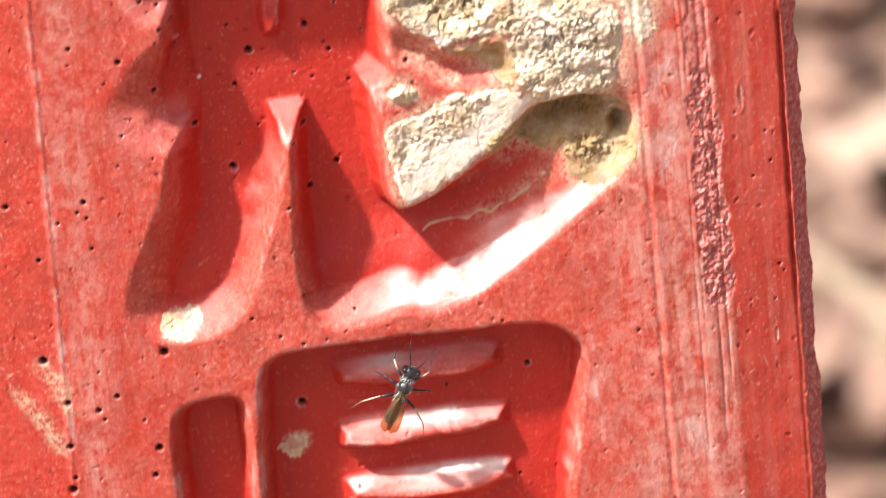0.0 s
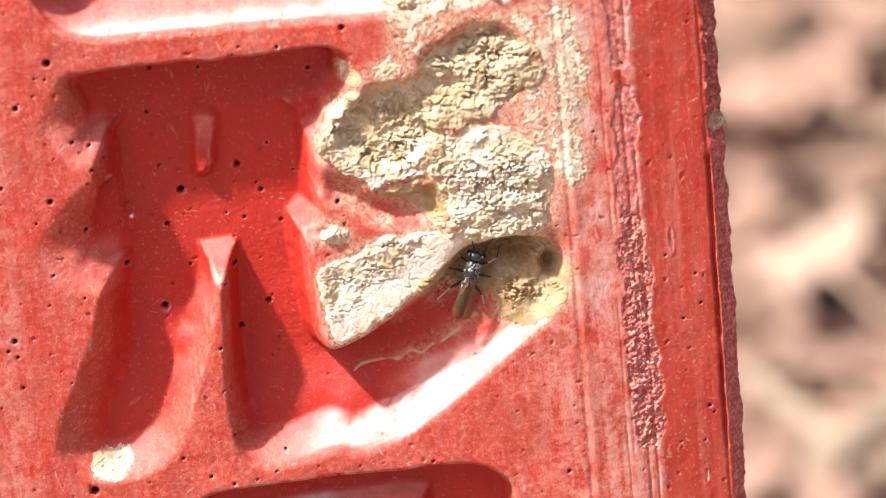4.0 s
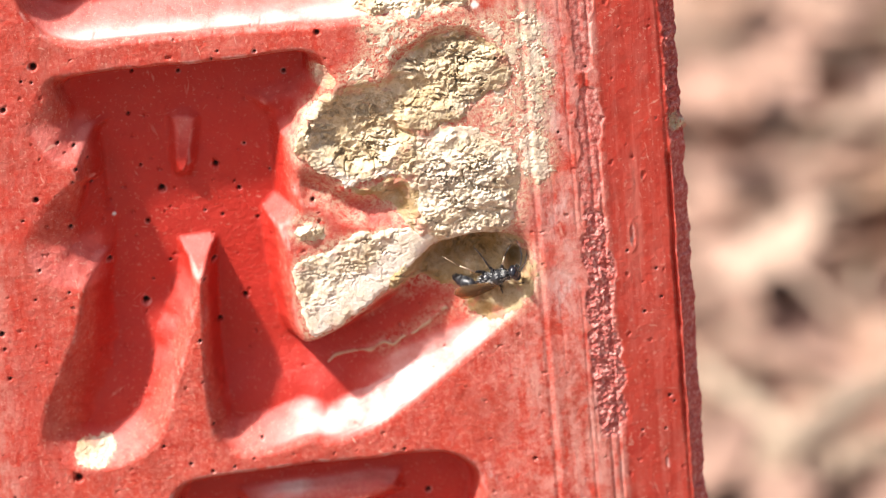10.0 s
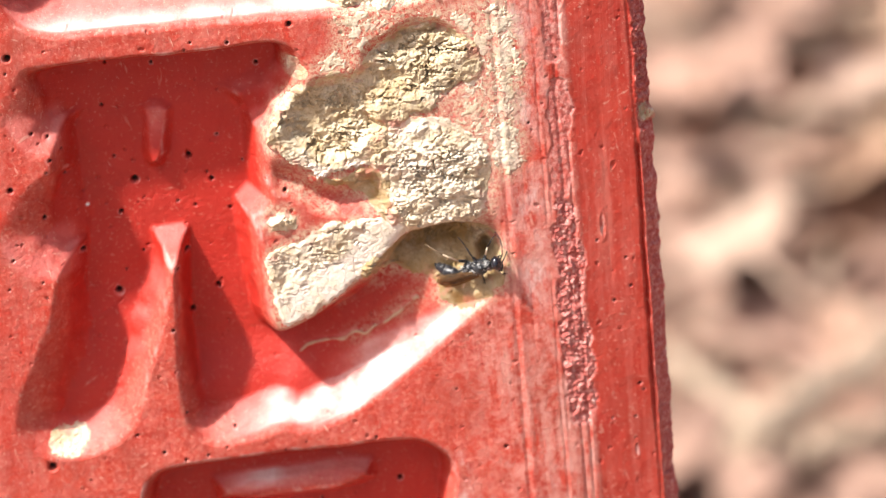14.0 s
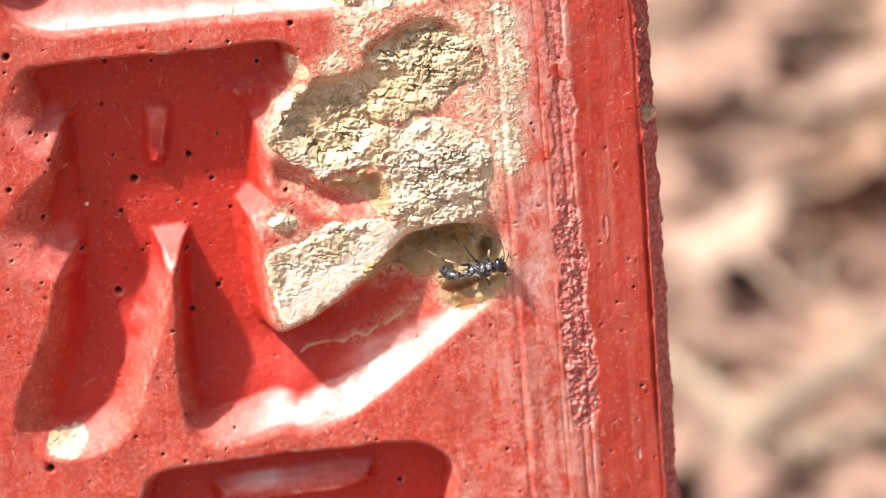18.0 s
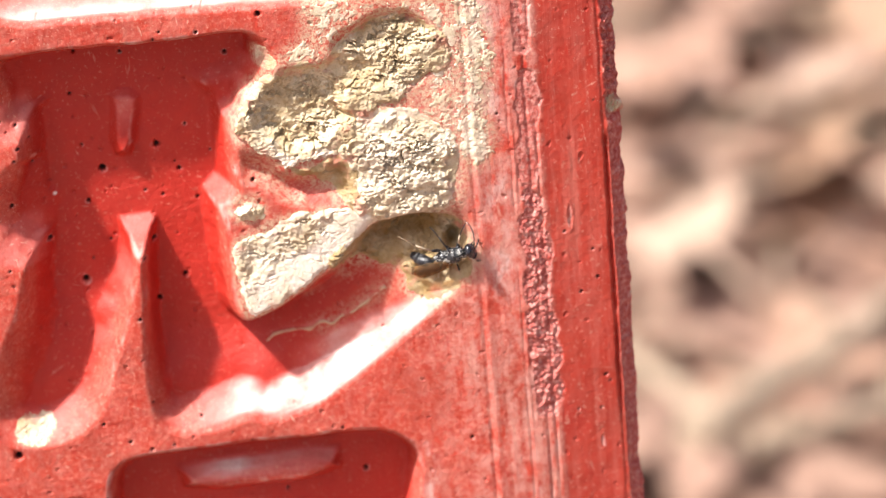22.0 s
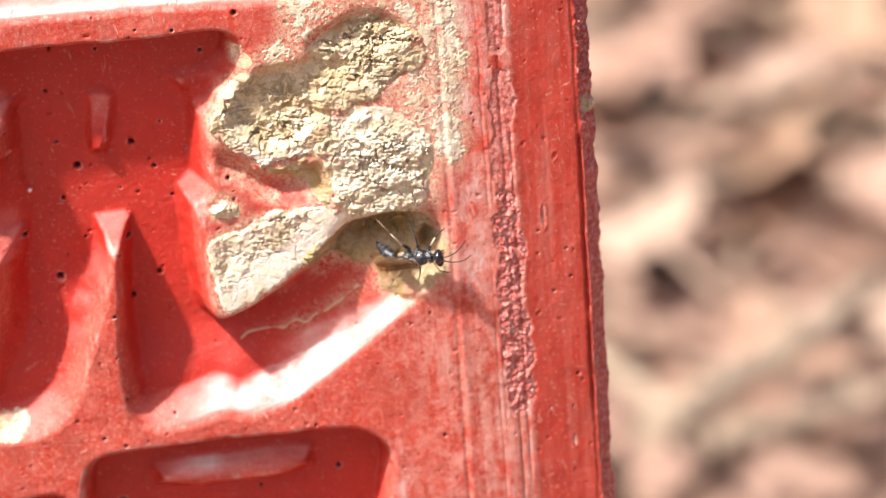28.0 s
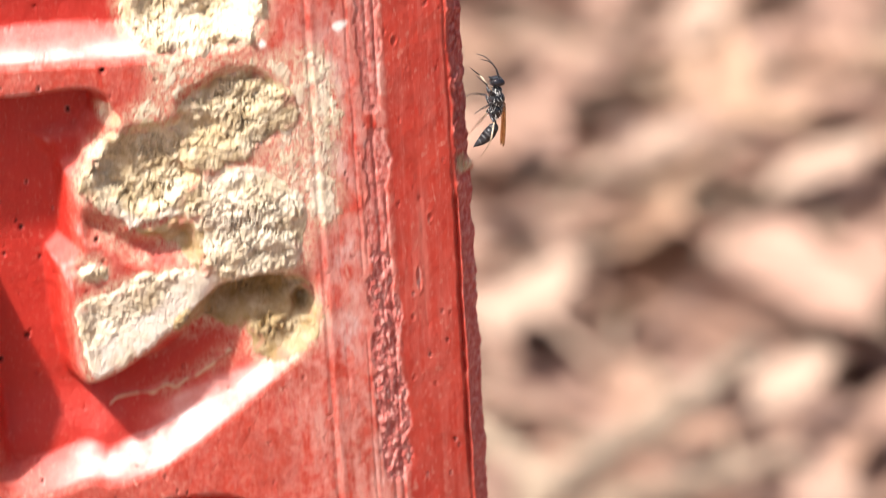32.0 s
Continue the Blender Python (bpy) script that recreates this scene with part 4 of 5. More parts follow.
def marker_post():
    post = tagged(new("marker_post"), "red painted square concrete post with cast characters, chipped edges", "post")
    post.location = (0, 0, 0)
    u, v, h, worn = GRID_U, GRID_V, FACE_H, FACE_WORN
    hollow = step(inside_depth(LEG_HOOK, u, v), 0.6, 2.2) * step(u - 0.3 * v, 6, 11) * (1 - step(near_line(CREASE, u, v) * np.sign(-v - 15.3 + 0.42 * u), 0.2, 2.4))
    dust = np.maximum(mud_reach(u, v), 0.4 * hollow * step(value_noise(u, v, 2.2, 57), -0.4, 0.5))
    dust = np.maximum(dust, 0.7 * step(inside_depth(PIT_MID, u, v), -0.5, 1.0) * step(u, 2, 6) * step(value_noise(u, v, 1.8, 55), -0.6, 0.4))
    thread = 0.85 * step(crease_line(u, v), 0.25, 0.8) * step(value_noise(u, v, 1.0, 56), -1.0, 0.1)
    bare = np.exp(-((u - 33.9 + 0.6 * value_noise(u, v, 3.0, 58)) / 2.1) ** 2) * step(fbm(u * 0.5, v, 6.0, 59, 3), -0.45, 0.25)
    left = -38.3 + 0.043 * v
    bare = np.maximum(bare, 1.0 * np.exp(-((u - left + 0.3) / 0.6) ** 2) * step(value_noise(u * 0.5, v, 3.0, 63), -0.4, 0.5))
    for at in (36.0, 36.7, 38.3, 39.3):
        bare = np.maximum(bare, 0.9 * np.exp(-((u - at) / 0.22) ** 2) * step(-v, 16, 26) * step(value_noise(u * 0.2, v, 2.5, int(at * 10)), -0.3, 0.3))
    bare = np.maximum(bare, 0.9 * np.exp(-((u - 23.3 + 0.5 * value_noise(u, v, 2.0, 68)) / 0.9) ** 2) * step(-v, 29, 32) * step(value_noise(u * 0.5, v, 2.0, 69), -0.6, 0.3))
    seam = blurred(worn, 4)
    bare = np.maximum(bare, 0.9 * np.exp(-((seam - 0.33) / 0.13) ** 2) * step(value_noise(u, v, 2.2, 62), -0.5, 0.2) * (1 - step(u, 44, 46)))
    # flaked skins have pale lips and a few cross cracks
    flaked = skin_depth(u, v) + 0.25 * fbm(u * 0.5, v, 1.6, 21, 5, 0.65)
    bare = np.maximum(bare, np.exp(-(flaked / 0.22) ** 2) * step(u, 35, 36.5) * step(value_noise(u, v, 1.8, 72), -0.7, 0.0))
    for cv in (7.0, 13.0, 11.9, 3.6, 22.4):
        bare = np.maximum(bare, np.exp(-((v - cv + 0.1 * (u - 38.4) + 0.3 * value_noise(u, v, 1.0, 73)) / 0.16) ** 2) * step(flaked, 0.0, 0.3) * step(value_noise(u, v * 0 + cv, 0.9, 75), -0.3, 0.3))
    bare = np.maximum(bare, np.exp(-((u - 34.4 + 0.25 * (v + 2.8) + 0.5 * value_noise(u, v, 1.2, 76)) / 1.0) ** 2 - ((v + 2.6) / 3.2) ** 2))
    for bu, bv, long in CHIPS:
        bare = np.maximum(bare, 0.95 * (1 - step(np.hypot((u - bu + 0.2 * value_noise(u, v, 0.8, 33)) / 0.32, (v - bv) / long), 0.6, 1.0)))
    crest = step(h - blurred(h, 14), 0.035, 0.11) * (1 - dust) * (1 - step(u, 46, 47))
    bare = np.maximum(bare, 0.75 * crest * step(value_noise(u, v, 1.6, 64), -0.3, 0.5))
    # rubbed paint: everywhere a little, most by the corner and on the proud faces
    chalk = np.clip(0.25 + 0.75 * step(u, 21, 31) - 0.9 * step(u, 39.5, 40.5) - 0.2 * step(-u, 38, 40) + 0.6 * np.exp(-((u + 35.6 - 0.043 * v) / 2.0) ** 2), 0, 1) * step(h, -3.5, -0.6)
    # pale dust tone on slopes that look up, standing in for sun on them
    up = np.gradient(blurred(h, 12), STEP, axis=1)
    lit_dust = step(-up, 0.25, 1.1) * step(-h, 0.3, 0.9) * (1 - step(u, 30, 32))
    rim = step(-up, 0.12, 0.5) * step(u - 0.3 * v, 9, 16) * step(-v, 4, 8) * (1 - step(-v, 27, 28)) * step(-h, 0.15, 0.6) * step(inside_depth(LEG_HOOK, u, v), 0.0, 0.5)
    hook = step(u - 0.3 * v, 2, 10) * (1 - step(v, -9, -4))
    lit_dust = lit_dust * np.minimum(1, 0.34 + 0.3 * step(-u, 20, 22) * step(v, -6, -4) * (1 - step(v, 24, 26)) + 0.15 * step(v, 25, 28) + 0.4 * np.exp(-((v - 28.4 - 0.01 * u) / 1.0) ** 2) + 0.7 * hook + 0.15 * (1 - step(v, -30, -28)))
    lit_dust = lit_dust * (1 - step(value_noise(u, v, 6.0, 88), 0.2, 0.9) * 0.4)
    lit_dust = np.maximum(lit_dust, 0.45 * step(inside_depth(NUB, u, v, 1), -0.3, 0.4) * step(v, 11, 15))
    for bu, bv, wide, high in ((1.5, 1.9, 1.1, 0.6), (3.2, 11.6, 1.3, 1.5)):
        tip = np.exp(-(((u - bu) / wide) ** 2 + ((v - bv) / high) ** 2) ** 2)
        lit_dust = np.maximum(lit_dust, tip * (0.65 + 0.35 * value_noise(u, v, 0.7, 86)))
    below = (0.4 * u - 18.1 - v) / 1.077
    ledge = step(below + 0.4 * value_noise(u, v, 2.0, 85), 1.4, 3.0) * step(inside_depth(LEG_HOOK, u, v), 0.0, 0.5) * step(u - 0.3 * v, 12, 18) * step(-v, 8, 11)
    lit_dust = np.maximum(lit_dust, 0.8 * ledge)
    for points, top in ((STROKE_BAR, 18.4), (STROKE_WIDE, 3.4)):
        lit_dust = np.maximum(lit_dust, 0.42 * step(inside_depth(points, u, v), 0.0, 1.0) * step(-u, 21, 22.5) * (1 - step(v, top - 1.5, top + 0.6)))
    lit_dust = np.maximum(lit_dust, rim * (0.93 + 0.07 * value_noise(u, v, 2.5, 87)))
    # deeper red by depth: cleaner paint, and the strokes' shade put into the colour
    deep_red = step(-h, 2.2, 3.8) * (1 - lit_dust)
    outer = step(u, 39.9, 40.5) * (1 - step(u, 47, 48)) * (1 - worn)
    # the outer strip and the left margin are deepened as well
    deep_red = np.maximum(deep_red, 0.38 * outer * (0.75 + 0.25 * value_noise(u, v * 0.15, 1.2, 89)))
    deep_red = np.maximum(deep_red, 0.34 * step(-u, 22, 33) * (1 - lit_dust) * (1 - chalk * 0.5))
    white = np.zeros(u.shape)
    for bu, bv, r in ((35.2, 29.6, 0.9), (25.8, 28.3, 0.6), (-20.0, 4.5, 0.22)):
        white = np.maximum(white, 1 - step(np.hypot(u - bu, (v - bv) * (1.6 if r > 0.8 else 1.0)) + 0.5 * r * fbm(u, v, 0.9, 3, 3), r * 0.5, r))
    # near-black filled into each bubble hole, standing in for the shade inside
    hole_dark = np.zeros(u.shape)
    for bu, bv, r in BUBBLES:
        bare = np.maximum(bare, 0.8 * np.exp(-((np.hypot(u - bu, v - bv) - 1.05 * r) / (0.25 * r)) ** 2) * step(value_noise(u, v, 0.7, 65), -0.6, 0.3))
        hole_dark = np.maximum(hole_dark, 1 - step(np.hypot(u - bu, v - bv), r * 0.45, r * 0.8))
    ragged = step(u, 47.5, 49.5) * (0.22 * fbm(v * 0 + 2.5, v, 2.6, 61, 5, 0.75) - 0.05)
    verts = np.stack([(u + ragged) * MM, -h * MM, FACE_Z + v * MM], -1).reshape(-1, 3)
    faces = grid_faces(*u.shape)
    # skirts that run back into the shaft
    n, m = u.shape
    for line in (np.arange(m), (n - 1) * m + np.arange(m)[::-1]):
        back = verts[line].copy()
        back[:, 1] = 12 * MM
        k = len(verts)
        verts = np.concatenate([verts, back])
        a = np.arange(m - 1)
        faces = np.concatenate([faces, np.stack([line[a], line[a + 1], k + a + 1, k + a], 1)])
    pad = len(verts) - n * m
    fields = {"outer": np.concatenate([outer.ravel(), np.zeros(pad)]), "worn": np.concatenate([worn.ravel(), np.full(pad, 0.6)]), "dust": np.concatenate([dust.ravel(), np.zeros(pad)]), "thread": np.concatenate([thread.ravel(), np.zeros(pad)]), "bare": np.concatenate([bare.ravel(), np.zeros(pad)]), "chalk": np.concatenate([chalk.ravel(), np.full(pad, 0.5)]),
              "deep_red": np.concatenate([deep_red.ravel(), np.zeros(pad)]), "lit_dust": np.concatenate([lit_dust.ravel(), np.zeros(pad)]), "white": np.concatenate([white.ravel(), np.zeros(pad)]), "hole_dark": np.concatenate([hole_dark.ravel(), np.zeros(pad)])}
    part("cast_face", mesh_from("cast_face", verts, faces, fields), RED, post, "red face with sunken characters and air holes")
    bm = bmesh.new()
    prism(bm, 11 * MM, 100 * MM, GROUND - 0.05, 0.30, 49.6 * MM, 2 * MM)
    prism(bm, 0, 10.9 * MM, GROUND - 0.05, FACE_Z - 62.1 * MM, 49.8 * MM, 2 * MM)
    prism(bm, 0, 10.9 * MM, FACE_Z + 50.1 * MM, 0.30, 49.8 * MM, 2 * MM)
    part("shaft", bm, RED, post)
    return post


marker_post()


def mud_nest():
    nest = tagged(new("mud_nest"), "crumbling tan wasp nest of dried mud in the cast strokes", "wasp nest")
    for k, (name, points, thick, crumb) in enumerate(MUDS):
        p = np.array(points)
        us = np.arange(p[:, 0].min() - 2, p[:, 0].max() + 2, 0.1)
        vs = np.arange(p[:, 1].min() - 2, p[:, 1].max() + 2, 0.1)
        u, v = np.meshgrid(us, vs, indexing="ij")
        base = face_height(u, v)
        inner = inside_depth(points, u, v)
        if name == "mud_smear":
            # thin dabs that broke up into grains
            d = np.minimum(inner, 1.0) + 1.0 * fbm(u, v, 1.6, 40 + k, 5, 0.9) - (0.75 if points is MUD_CRATER else 0.1)
        else:
            d = inner + (0.4 if points is MUD_LIP else 0.6) * fbm(u, v, 2.2, 40 + k, 5, 0.6)
        body = step(d, -0.1, 0.7 if points is MUD_SLOPE else 1.8)
        wu, wv = u + 0.5 * fbm(u, v, 1.3, 71, 3), v + 0.5 * fbm(u, v, 1.3, 74, 3)
        # crumbs at three sizes: low domes that stand at different heights
        rough = 0.22 + 0.42 * fbm(u * 0.8, v, 3.2, 84 + k, 3, 0.5)
        for size, high, seed in ((2.7, 0.24, 50), (1.25, 0.11, 90), (0.55, 0.07, 120)):
            d1, gap, w, _ = cells(wu * 0.72, wv, size, seed + k)
            rough = rough + high * ((w - 0.5) - 1.1 * d1 ** 2)
            if size > 2:
                seam = (1 - step(gap, 0.012, 0.045)) * step(value_noise(u, v, 2.6, 145 + k), 0.0, 0.35)
        # flakes that break off in small scarps
        flake = 1.3 * fbm(u * 0.55, v, 1.7, 150 + k, 4, 0.6) + 0.3 * v
        rough = rough + 0.12 * fbm(u, v, 0.6, 66 + k, 4, 0.7) + 0.3 * (flake - np.floor(flake) - 0.5) * step(value_noise(u, v, 2.0, 170 + k), -0.5, 0.2)
        fissure = np.exp(-(fbm(u * 0.5, v, 1.9, 110 + k, 5, 0.6) / 0.045) ** 2) * step(value_noise(u, v, 2.4, 60 + k), -0.25, 0.25)
        pits = step(value_noise(u * 0.6, v, 0.5, 67 + k), 0.66, 0.82)
        crack = np.maximum(1.1 * fissure, np.maximum(seam, 0.3 * pits))
        rim_way = 0.577 * u - 0.816 * v
        coarse = crumb
        if points is MUD_SLOPE:
            coarse = crumb * (1 - 0.9 * step(rim_way + 0.7 * value_noise(u, v, 2.5, 99), 7.8, 9.2))
        lip = (1 - step(inner + 0.4 * value_noise(u, v, 1.5, 97), 0.8, 2.0)) * (1 - step(v + 0.25 * u, 11, 14)) * step(u, 5, 8)
        if points is MUD_HOLLOW:
            coarse = crumb * (1 - 0.8 * lip)
        t = thick * body * (0.8 + 0.35 * fbm(u, v, 5, 30 + k, 2)) + coarse * rough * step(d, 0.0, 1.0) - 1.5 * coarse * crack * body
        if points is MUD_HEAP:
            t = t + (0.3 * np.exp(-(((u - 23.5) / 6) ** 2 + ((v - 6) / 6) ** 2)) - 0.6 * np.exp(-((np.hypot(u - 22.5, v - 6.2) - 6.4 + 0.3 * value_noise(u, v, 1.5, 141)) / 0.17) ** 2) * step(u, 21, 24) * step(v, 5, 7)) * body
        if points is MUD_HOLLOW:
            t = t + 2.2 * np.exp(-(np.maximum(inner, 0) / 2.6) ** 2) * (1 - step(v + 0.25 * u, 12, 17))
        if points is MUD_FLOOR:
            t = t + 1.7 * step(0.6 * (u - 22) - 0.8 * (v - 20), -3.0, 5.0) * body
        if points is MUD_POCKET:
            t = t * (1 - 0.8 * step(-v, 7.0, 9.5)) - 0.6 * np.exp(-(((u - 28.5) / 1.4) ** 2 + ((v + 4.9) / 1.4) ** 2))
        if name == "mud_cell":
            t = np.minimum(t, np.maximum(0.15 - base, 0.1) + 0.6 * rough)
        h = base + np.where(d > 0, np.maximum(t, 0.02), -0.12 - 0.8 * np.minimum(1, -d))
        keep = d > -0.5
        n, m = u.shape
        faces = grid_faces(n, m)
        faces = faces[keep.ravel()[faces].all(1)]
        used, inv = np.unique(faces, return_inverse=True)
        verts = np.stack([u * MM, -h * MM, FACE_Z + v * MM], -1).reshape(-1, 3)[used]
        pink = (1 - step(d, 0.3, 2.0)).ravel()[used]
        bleached = u * 0
        if points is MUD_SLOPE:
            bleached = 0.35 + 0.65 * step(rim_way + 0.7 * value_noise(u, v, 2.5, 99), 7.4, 9.0)
        if points is MUD_HOLLOW:
            bleached = 0.9 * lip
        if points is MUD_HEAP:
            bleached = 0.3 + 0.3 * value_noise(u, v, 3.0, 98)
        if name == "mud_smear":
            bleached = 0.35 + 0.2 * value_noise(u, v, 3.0, 98)
        pale_mix = np.clip(bleached, 0, 1).ravel()[used]
        # lining and cells get this brown, partly in place of their shade
        shade_brown = np.full(len(used), {"mud_lining": 1.0, "mud_cell": 0.4}.get(name, 0.0))
        part(name, mesh_from(name, verts, inv.reshape(faces.shape), {"pink": pink, "pale_mix": pale_mix, "shade_brown": shade_brown}), MUD, nest)
    return nest


mud_nest()


# ---- the wasp: forward is x, its back z, in millimetres round the thorax ----
def blob(bm, at, r, tilt=0.0, seg=20, rings=12):
    m = Matrix.Translation(at) @ Matrix.Rotation(tilt, 4, "Y") @ Matrix.Diagonal((*r, 1))
    made = bmesh.ops.create_uvsphere(bm, u_segments=seg, v_segments=rings, radius=1, matrix=m)
    for ver in made["verts"]:
        for f in ver.link_faces:
            f.smooth = True
    return bm


WM = 1.12 * MM


def scaled(bm):
    bmesh.ops.scale(bm, vec=(WM, WM, WM), verts=bm.verts)
    return bm


def wing(side, length, width, seed):
    """A thin veined blade that lies back over the abdomen."""
    bm = bmesh.new()
    top, low = [], []
    for k in range(15):
        s = k / 14
        w = width * (0.22 + 0.78 * math.sin(math.pi * (0.08 + 0.42 * min(1, s / 0.7)))) * math.sqrt(max(0, 1 - max(0, (s - 0.78) / 0.22) ** 2)) + 0.04
        row_t, row_l = [], []
        for j in range(6):
            q = j / 5
            p = Vector((-s * length, side * (q - 0.45) * w, 0.12 * math.sin(q * 3.1) + 0.05 * math.sin(q * 16 + seed) - 0.2 * s * s))
            row_t.append(bm.verts.new(p + Vector((0, 0, 0.012))))
            row_l.append(bm.verts.new(p - Vector((0, 0, 0.012))))
        top.append(row_t)
        low.append(row_l)
    for a, b, c, d in zip(top, top[1:], low, low[1:]):
        for j in range(5):
            bm.faces.new((a[j], a[j + 1], b[j + 1], b[j])).smooth = True
            bm.faces.new((c[j], d[j], d[j + 1], c[j + 1])).smooth = True
    return scaled(bm)


FEELERS, LEGS, BELLY, WINGS = [], [], [], []


def wasp():
    w = tagged(new("wasp"), "small black hunting wasp with amber wings on the post", "wasp")
    lobes = [((0.25, 0, 0.05), (0.95, 0.84, 0.90), 0.0), ((1.32, 0, 0.05), (0.40, 0.74, 0.60), 0.0), ((-1.05, 0, -0.05), (0.85, 0.74, 0.74), 0.25), ((-0.50, 0, 0.56), (0.36, 0.46, 0.28), 0.0), ((0.4, 0, 0.80), (0.48, 0.34, 0.16), 0.1)]
    bm = bmesh.new()
    for at, r, tilt in lobes:
        blob(bm, at, r, tilt)
    for s in (-1, 1):
        for x in (1.0, -0.1, -1.1):
            blob(bm, (x, s * 0.40, -0.52), (0.30, 0.24, 0.36))
    chest = part("thorax", scaled(bm), HAIRY, w, "black thorax with grey down")
    rs = random.Random(8)
    bm = bmesh.new()
    for _ in range(420):
        at, r, tilt = rs.choice(lobes[:4])
        n = Vector((rs.gauss(0, 1), rs.gauss(0, 1), rs.gauss(0, 1))).normalized()
        p = Vector(at) + Vector((n.x * r[0], n.y * r[1], n.z * r[2]))
        lean = (n * 0.55 + Vector((-0.8, rs.uniform(-0.4, 0.4), rs.uniform(-0.3, 0.3)))).normalized() * rs.uniform(0.25, 0.5)
        side = lean.cross(n).normalized() * 0.03
        bm.faces.new([bm.verts.new(q) for q in (p - side, p + side, p + lean)])
    part("down", scaled(bm), HAIR, chest, "short silvery hairs")
    bm = blob(bmesh.new(), (2.2, 0, 0.0), (0.56, 0.98, 0.80))
    blob(bm, (2.45, 0, -0.35), (0.25, 0.4, 0.3))
    for s in (-1, 1):
        tube(bm, [(2.5, s * 0.3, -0.5), (2.7, s * 0.28, -0.75), (2.65, s * 0.05, -0.9)], [0.1, 0.08, 0.03], 7)
    head = part("head", scaled(bm), HAIRY, w)
    for s in (-1, 1):
        part("eye", scaled(blob(bmesh.new(), (2.28, s * 0.72, 0.1), (0.43, 0.33, 0.67))), EYE, head, "glossy dark compound eye")
    bm = tube(bmesh.new(), [(0.1, 0, 0), (-0.4, 0, 0.04), (-0.75, 0, 0.12)], [0.22, 0.13, 0.2], 10)
    ring = [(-2.4, 0.22), (-2.7, 0.52), (-3.0, 0.70), (-3.05, 0.67), (-3.5, 0.82), (-3.9, 0.84), (-3.95, 0.80), (-4.4, 0.76), (-4.45, 0.72), (-4.9, 0.56), (-4.95, 0.52), (-5.3, 0.30), (-5.6, 0.06)]
    tube(bm, [(x * 0.8 + 1.22, 0, 0.18 - 0.25 * (-2.4 - x) - 0.15 * (x + 2.4) ** 2) for x, r in ring], [r * 0.82 for x, r in ring], 18, 0.92)
    belly = part("abdomen", scaled(bm), CUTICLE, w, "shiny black pointed abdomen on a short stalk")
    belly.location = (-1.7 * WM, 0, -0.12 * WM)
    BELLY.append(belly)
    # grey rings that stand in for highlights between the abdomen's segments
    for x, r in ((-3.02, 0.585), (-3.92, 0.70), (-4.42, 0.63), (-4.92, 0.46)):
        at = [(q * 0.8 + 1.22, 0, 0.18 - 0.25 * (-2.4 - q) - 0.15 * (q + 2.4) ** 2) for q in (x + 0.1, x, x - 0.1)]
        part("gloss_band", scaled(tube(bmesh.new(), at, [r * 0.97, r * 1.015, r * 0.95], 18, 0.92)), BAND_GREY, belly, "grey band in place of the gloss between segments")
    for s in (-1, 1):
        ob = part("wing", wing(s, 4.8, 1.3, 1 + s), WING, w, "folded translucent amber-brown wing")
        ob.matrix_basis = pose(-0.1 * WM, s * 0.10 * WM, (0.82 + 0.04 * s) * WM, s * 4, 2, -s * 3)
        WINGS.append((ob, s, ob.matrix_basis.translation.copy()))
        bm = tube(bmesh.new(), [(0, 0, 0), (0.25, s * 0.1, 0.2), (0.9, s * 0.35, 0.6), (1.65, s * 0.65, 0.8), (2.5, s * 0.95, 0.75), (3.3, s * 1.15, 0.4)], [0.09, 0.075, 0.065, 0.06, 0.05, 0.035], 8)
        ob = part("antenna", scaled(bm), CUTICLE, w)
        FEELERS.append((ob, s))
        ob.location = (2.5 * WM, s * 0.22 * WM, 0.25 * WM)
    legs = (("fore_leg", 1.0, [(0, 0, 0), (0.45, 0.9, 0.35), (1.0, 1.9, 0.1), (1.5, 2.2, -0.5), (2.0, 2.4, -1.0)]),
            ("middle_leg", -0.1, [(0, 0, 0), (0.1, 1.2, 0.5), (-0.2, 2.4, 0.0), (-0.5, 2.9, -0.5), (-0.9, 3.3, -1.0)]),
            ("hind_leg", -1.1, [(0, 0, 0), (-1.0, 1.1, 0.7), (-2.7, 2.3, 0.6), (-3.5, 2.7, 0.2), (-4.5, 3.0, -0.4)]))
    for name, x, pts in legs:
        for s in (-1, 1):
            q = [Vector((a, s * b, c)) for a, b, c in pts]
            ob = part(name, scaled(tube(bmesh.new(), [q[0], q[0].lerp(q[1], 0.5), q[1]], [0.13, 0.18, 0.10], 9)), CUTICLE, w)
            ob.location = (x * WM, s * 0.5 * WM, -0.75 * WM)
            LEGS.append((ob, s, name))
            part("shin", scaled(tube(bmesh.new(), [q[1], q[1].lerp(q[2], 0.5), q[2]], [0.085, 0.105, 0.075], 8)), SHIN if name != "middle_leg" else CUTICLE, ob)
            part("foot", scaled(tube(bmesh.new(), [q[2], q[3], q[4]], [0.07, 0.055, 0.035], 7)), CUTICLE if name != "hind_leg" else FOOT, ob)
    return w


WASP = wasp()


def wasp_pose(u, v, h, heading, roll=0.0, pitch=0.0):
    """Heading: degrees from the post's right towards its top; roll leans its back to the post's right or down; pitch lifts the head off."""
    a = radians(heading)
    ahead = Vector((math.cos(a), 0, math.sin(a)))
    out = Vector((0, -1, 0))
    m = Matrix((ahead, out.cross(ahead), out)).transposed().to_4x4()
    return Matrix.Translation(on_face(u, v, h)) @ m @ pose(0, 0, 0, roll, -pitch, 0)


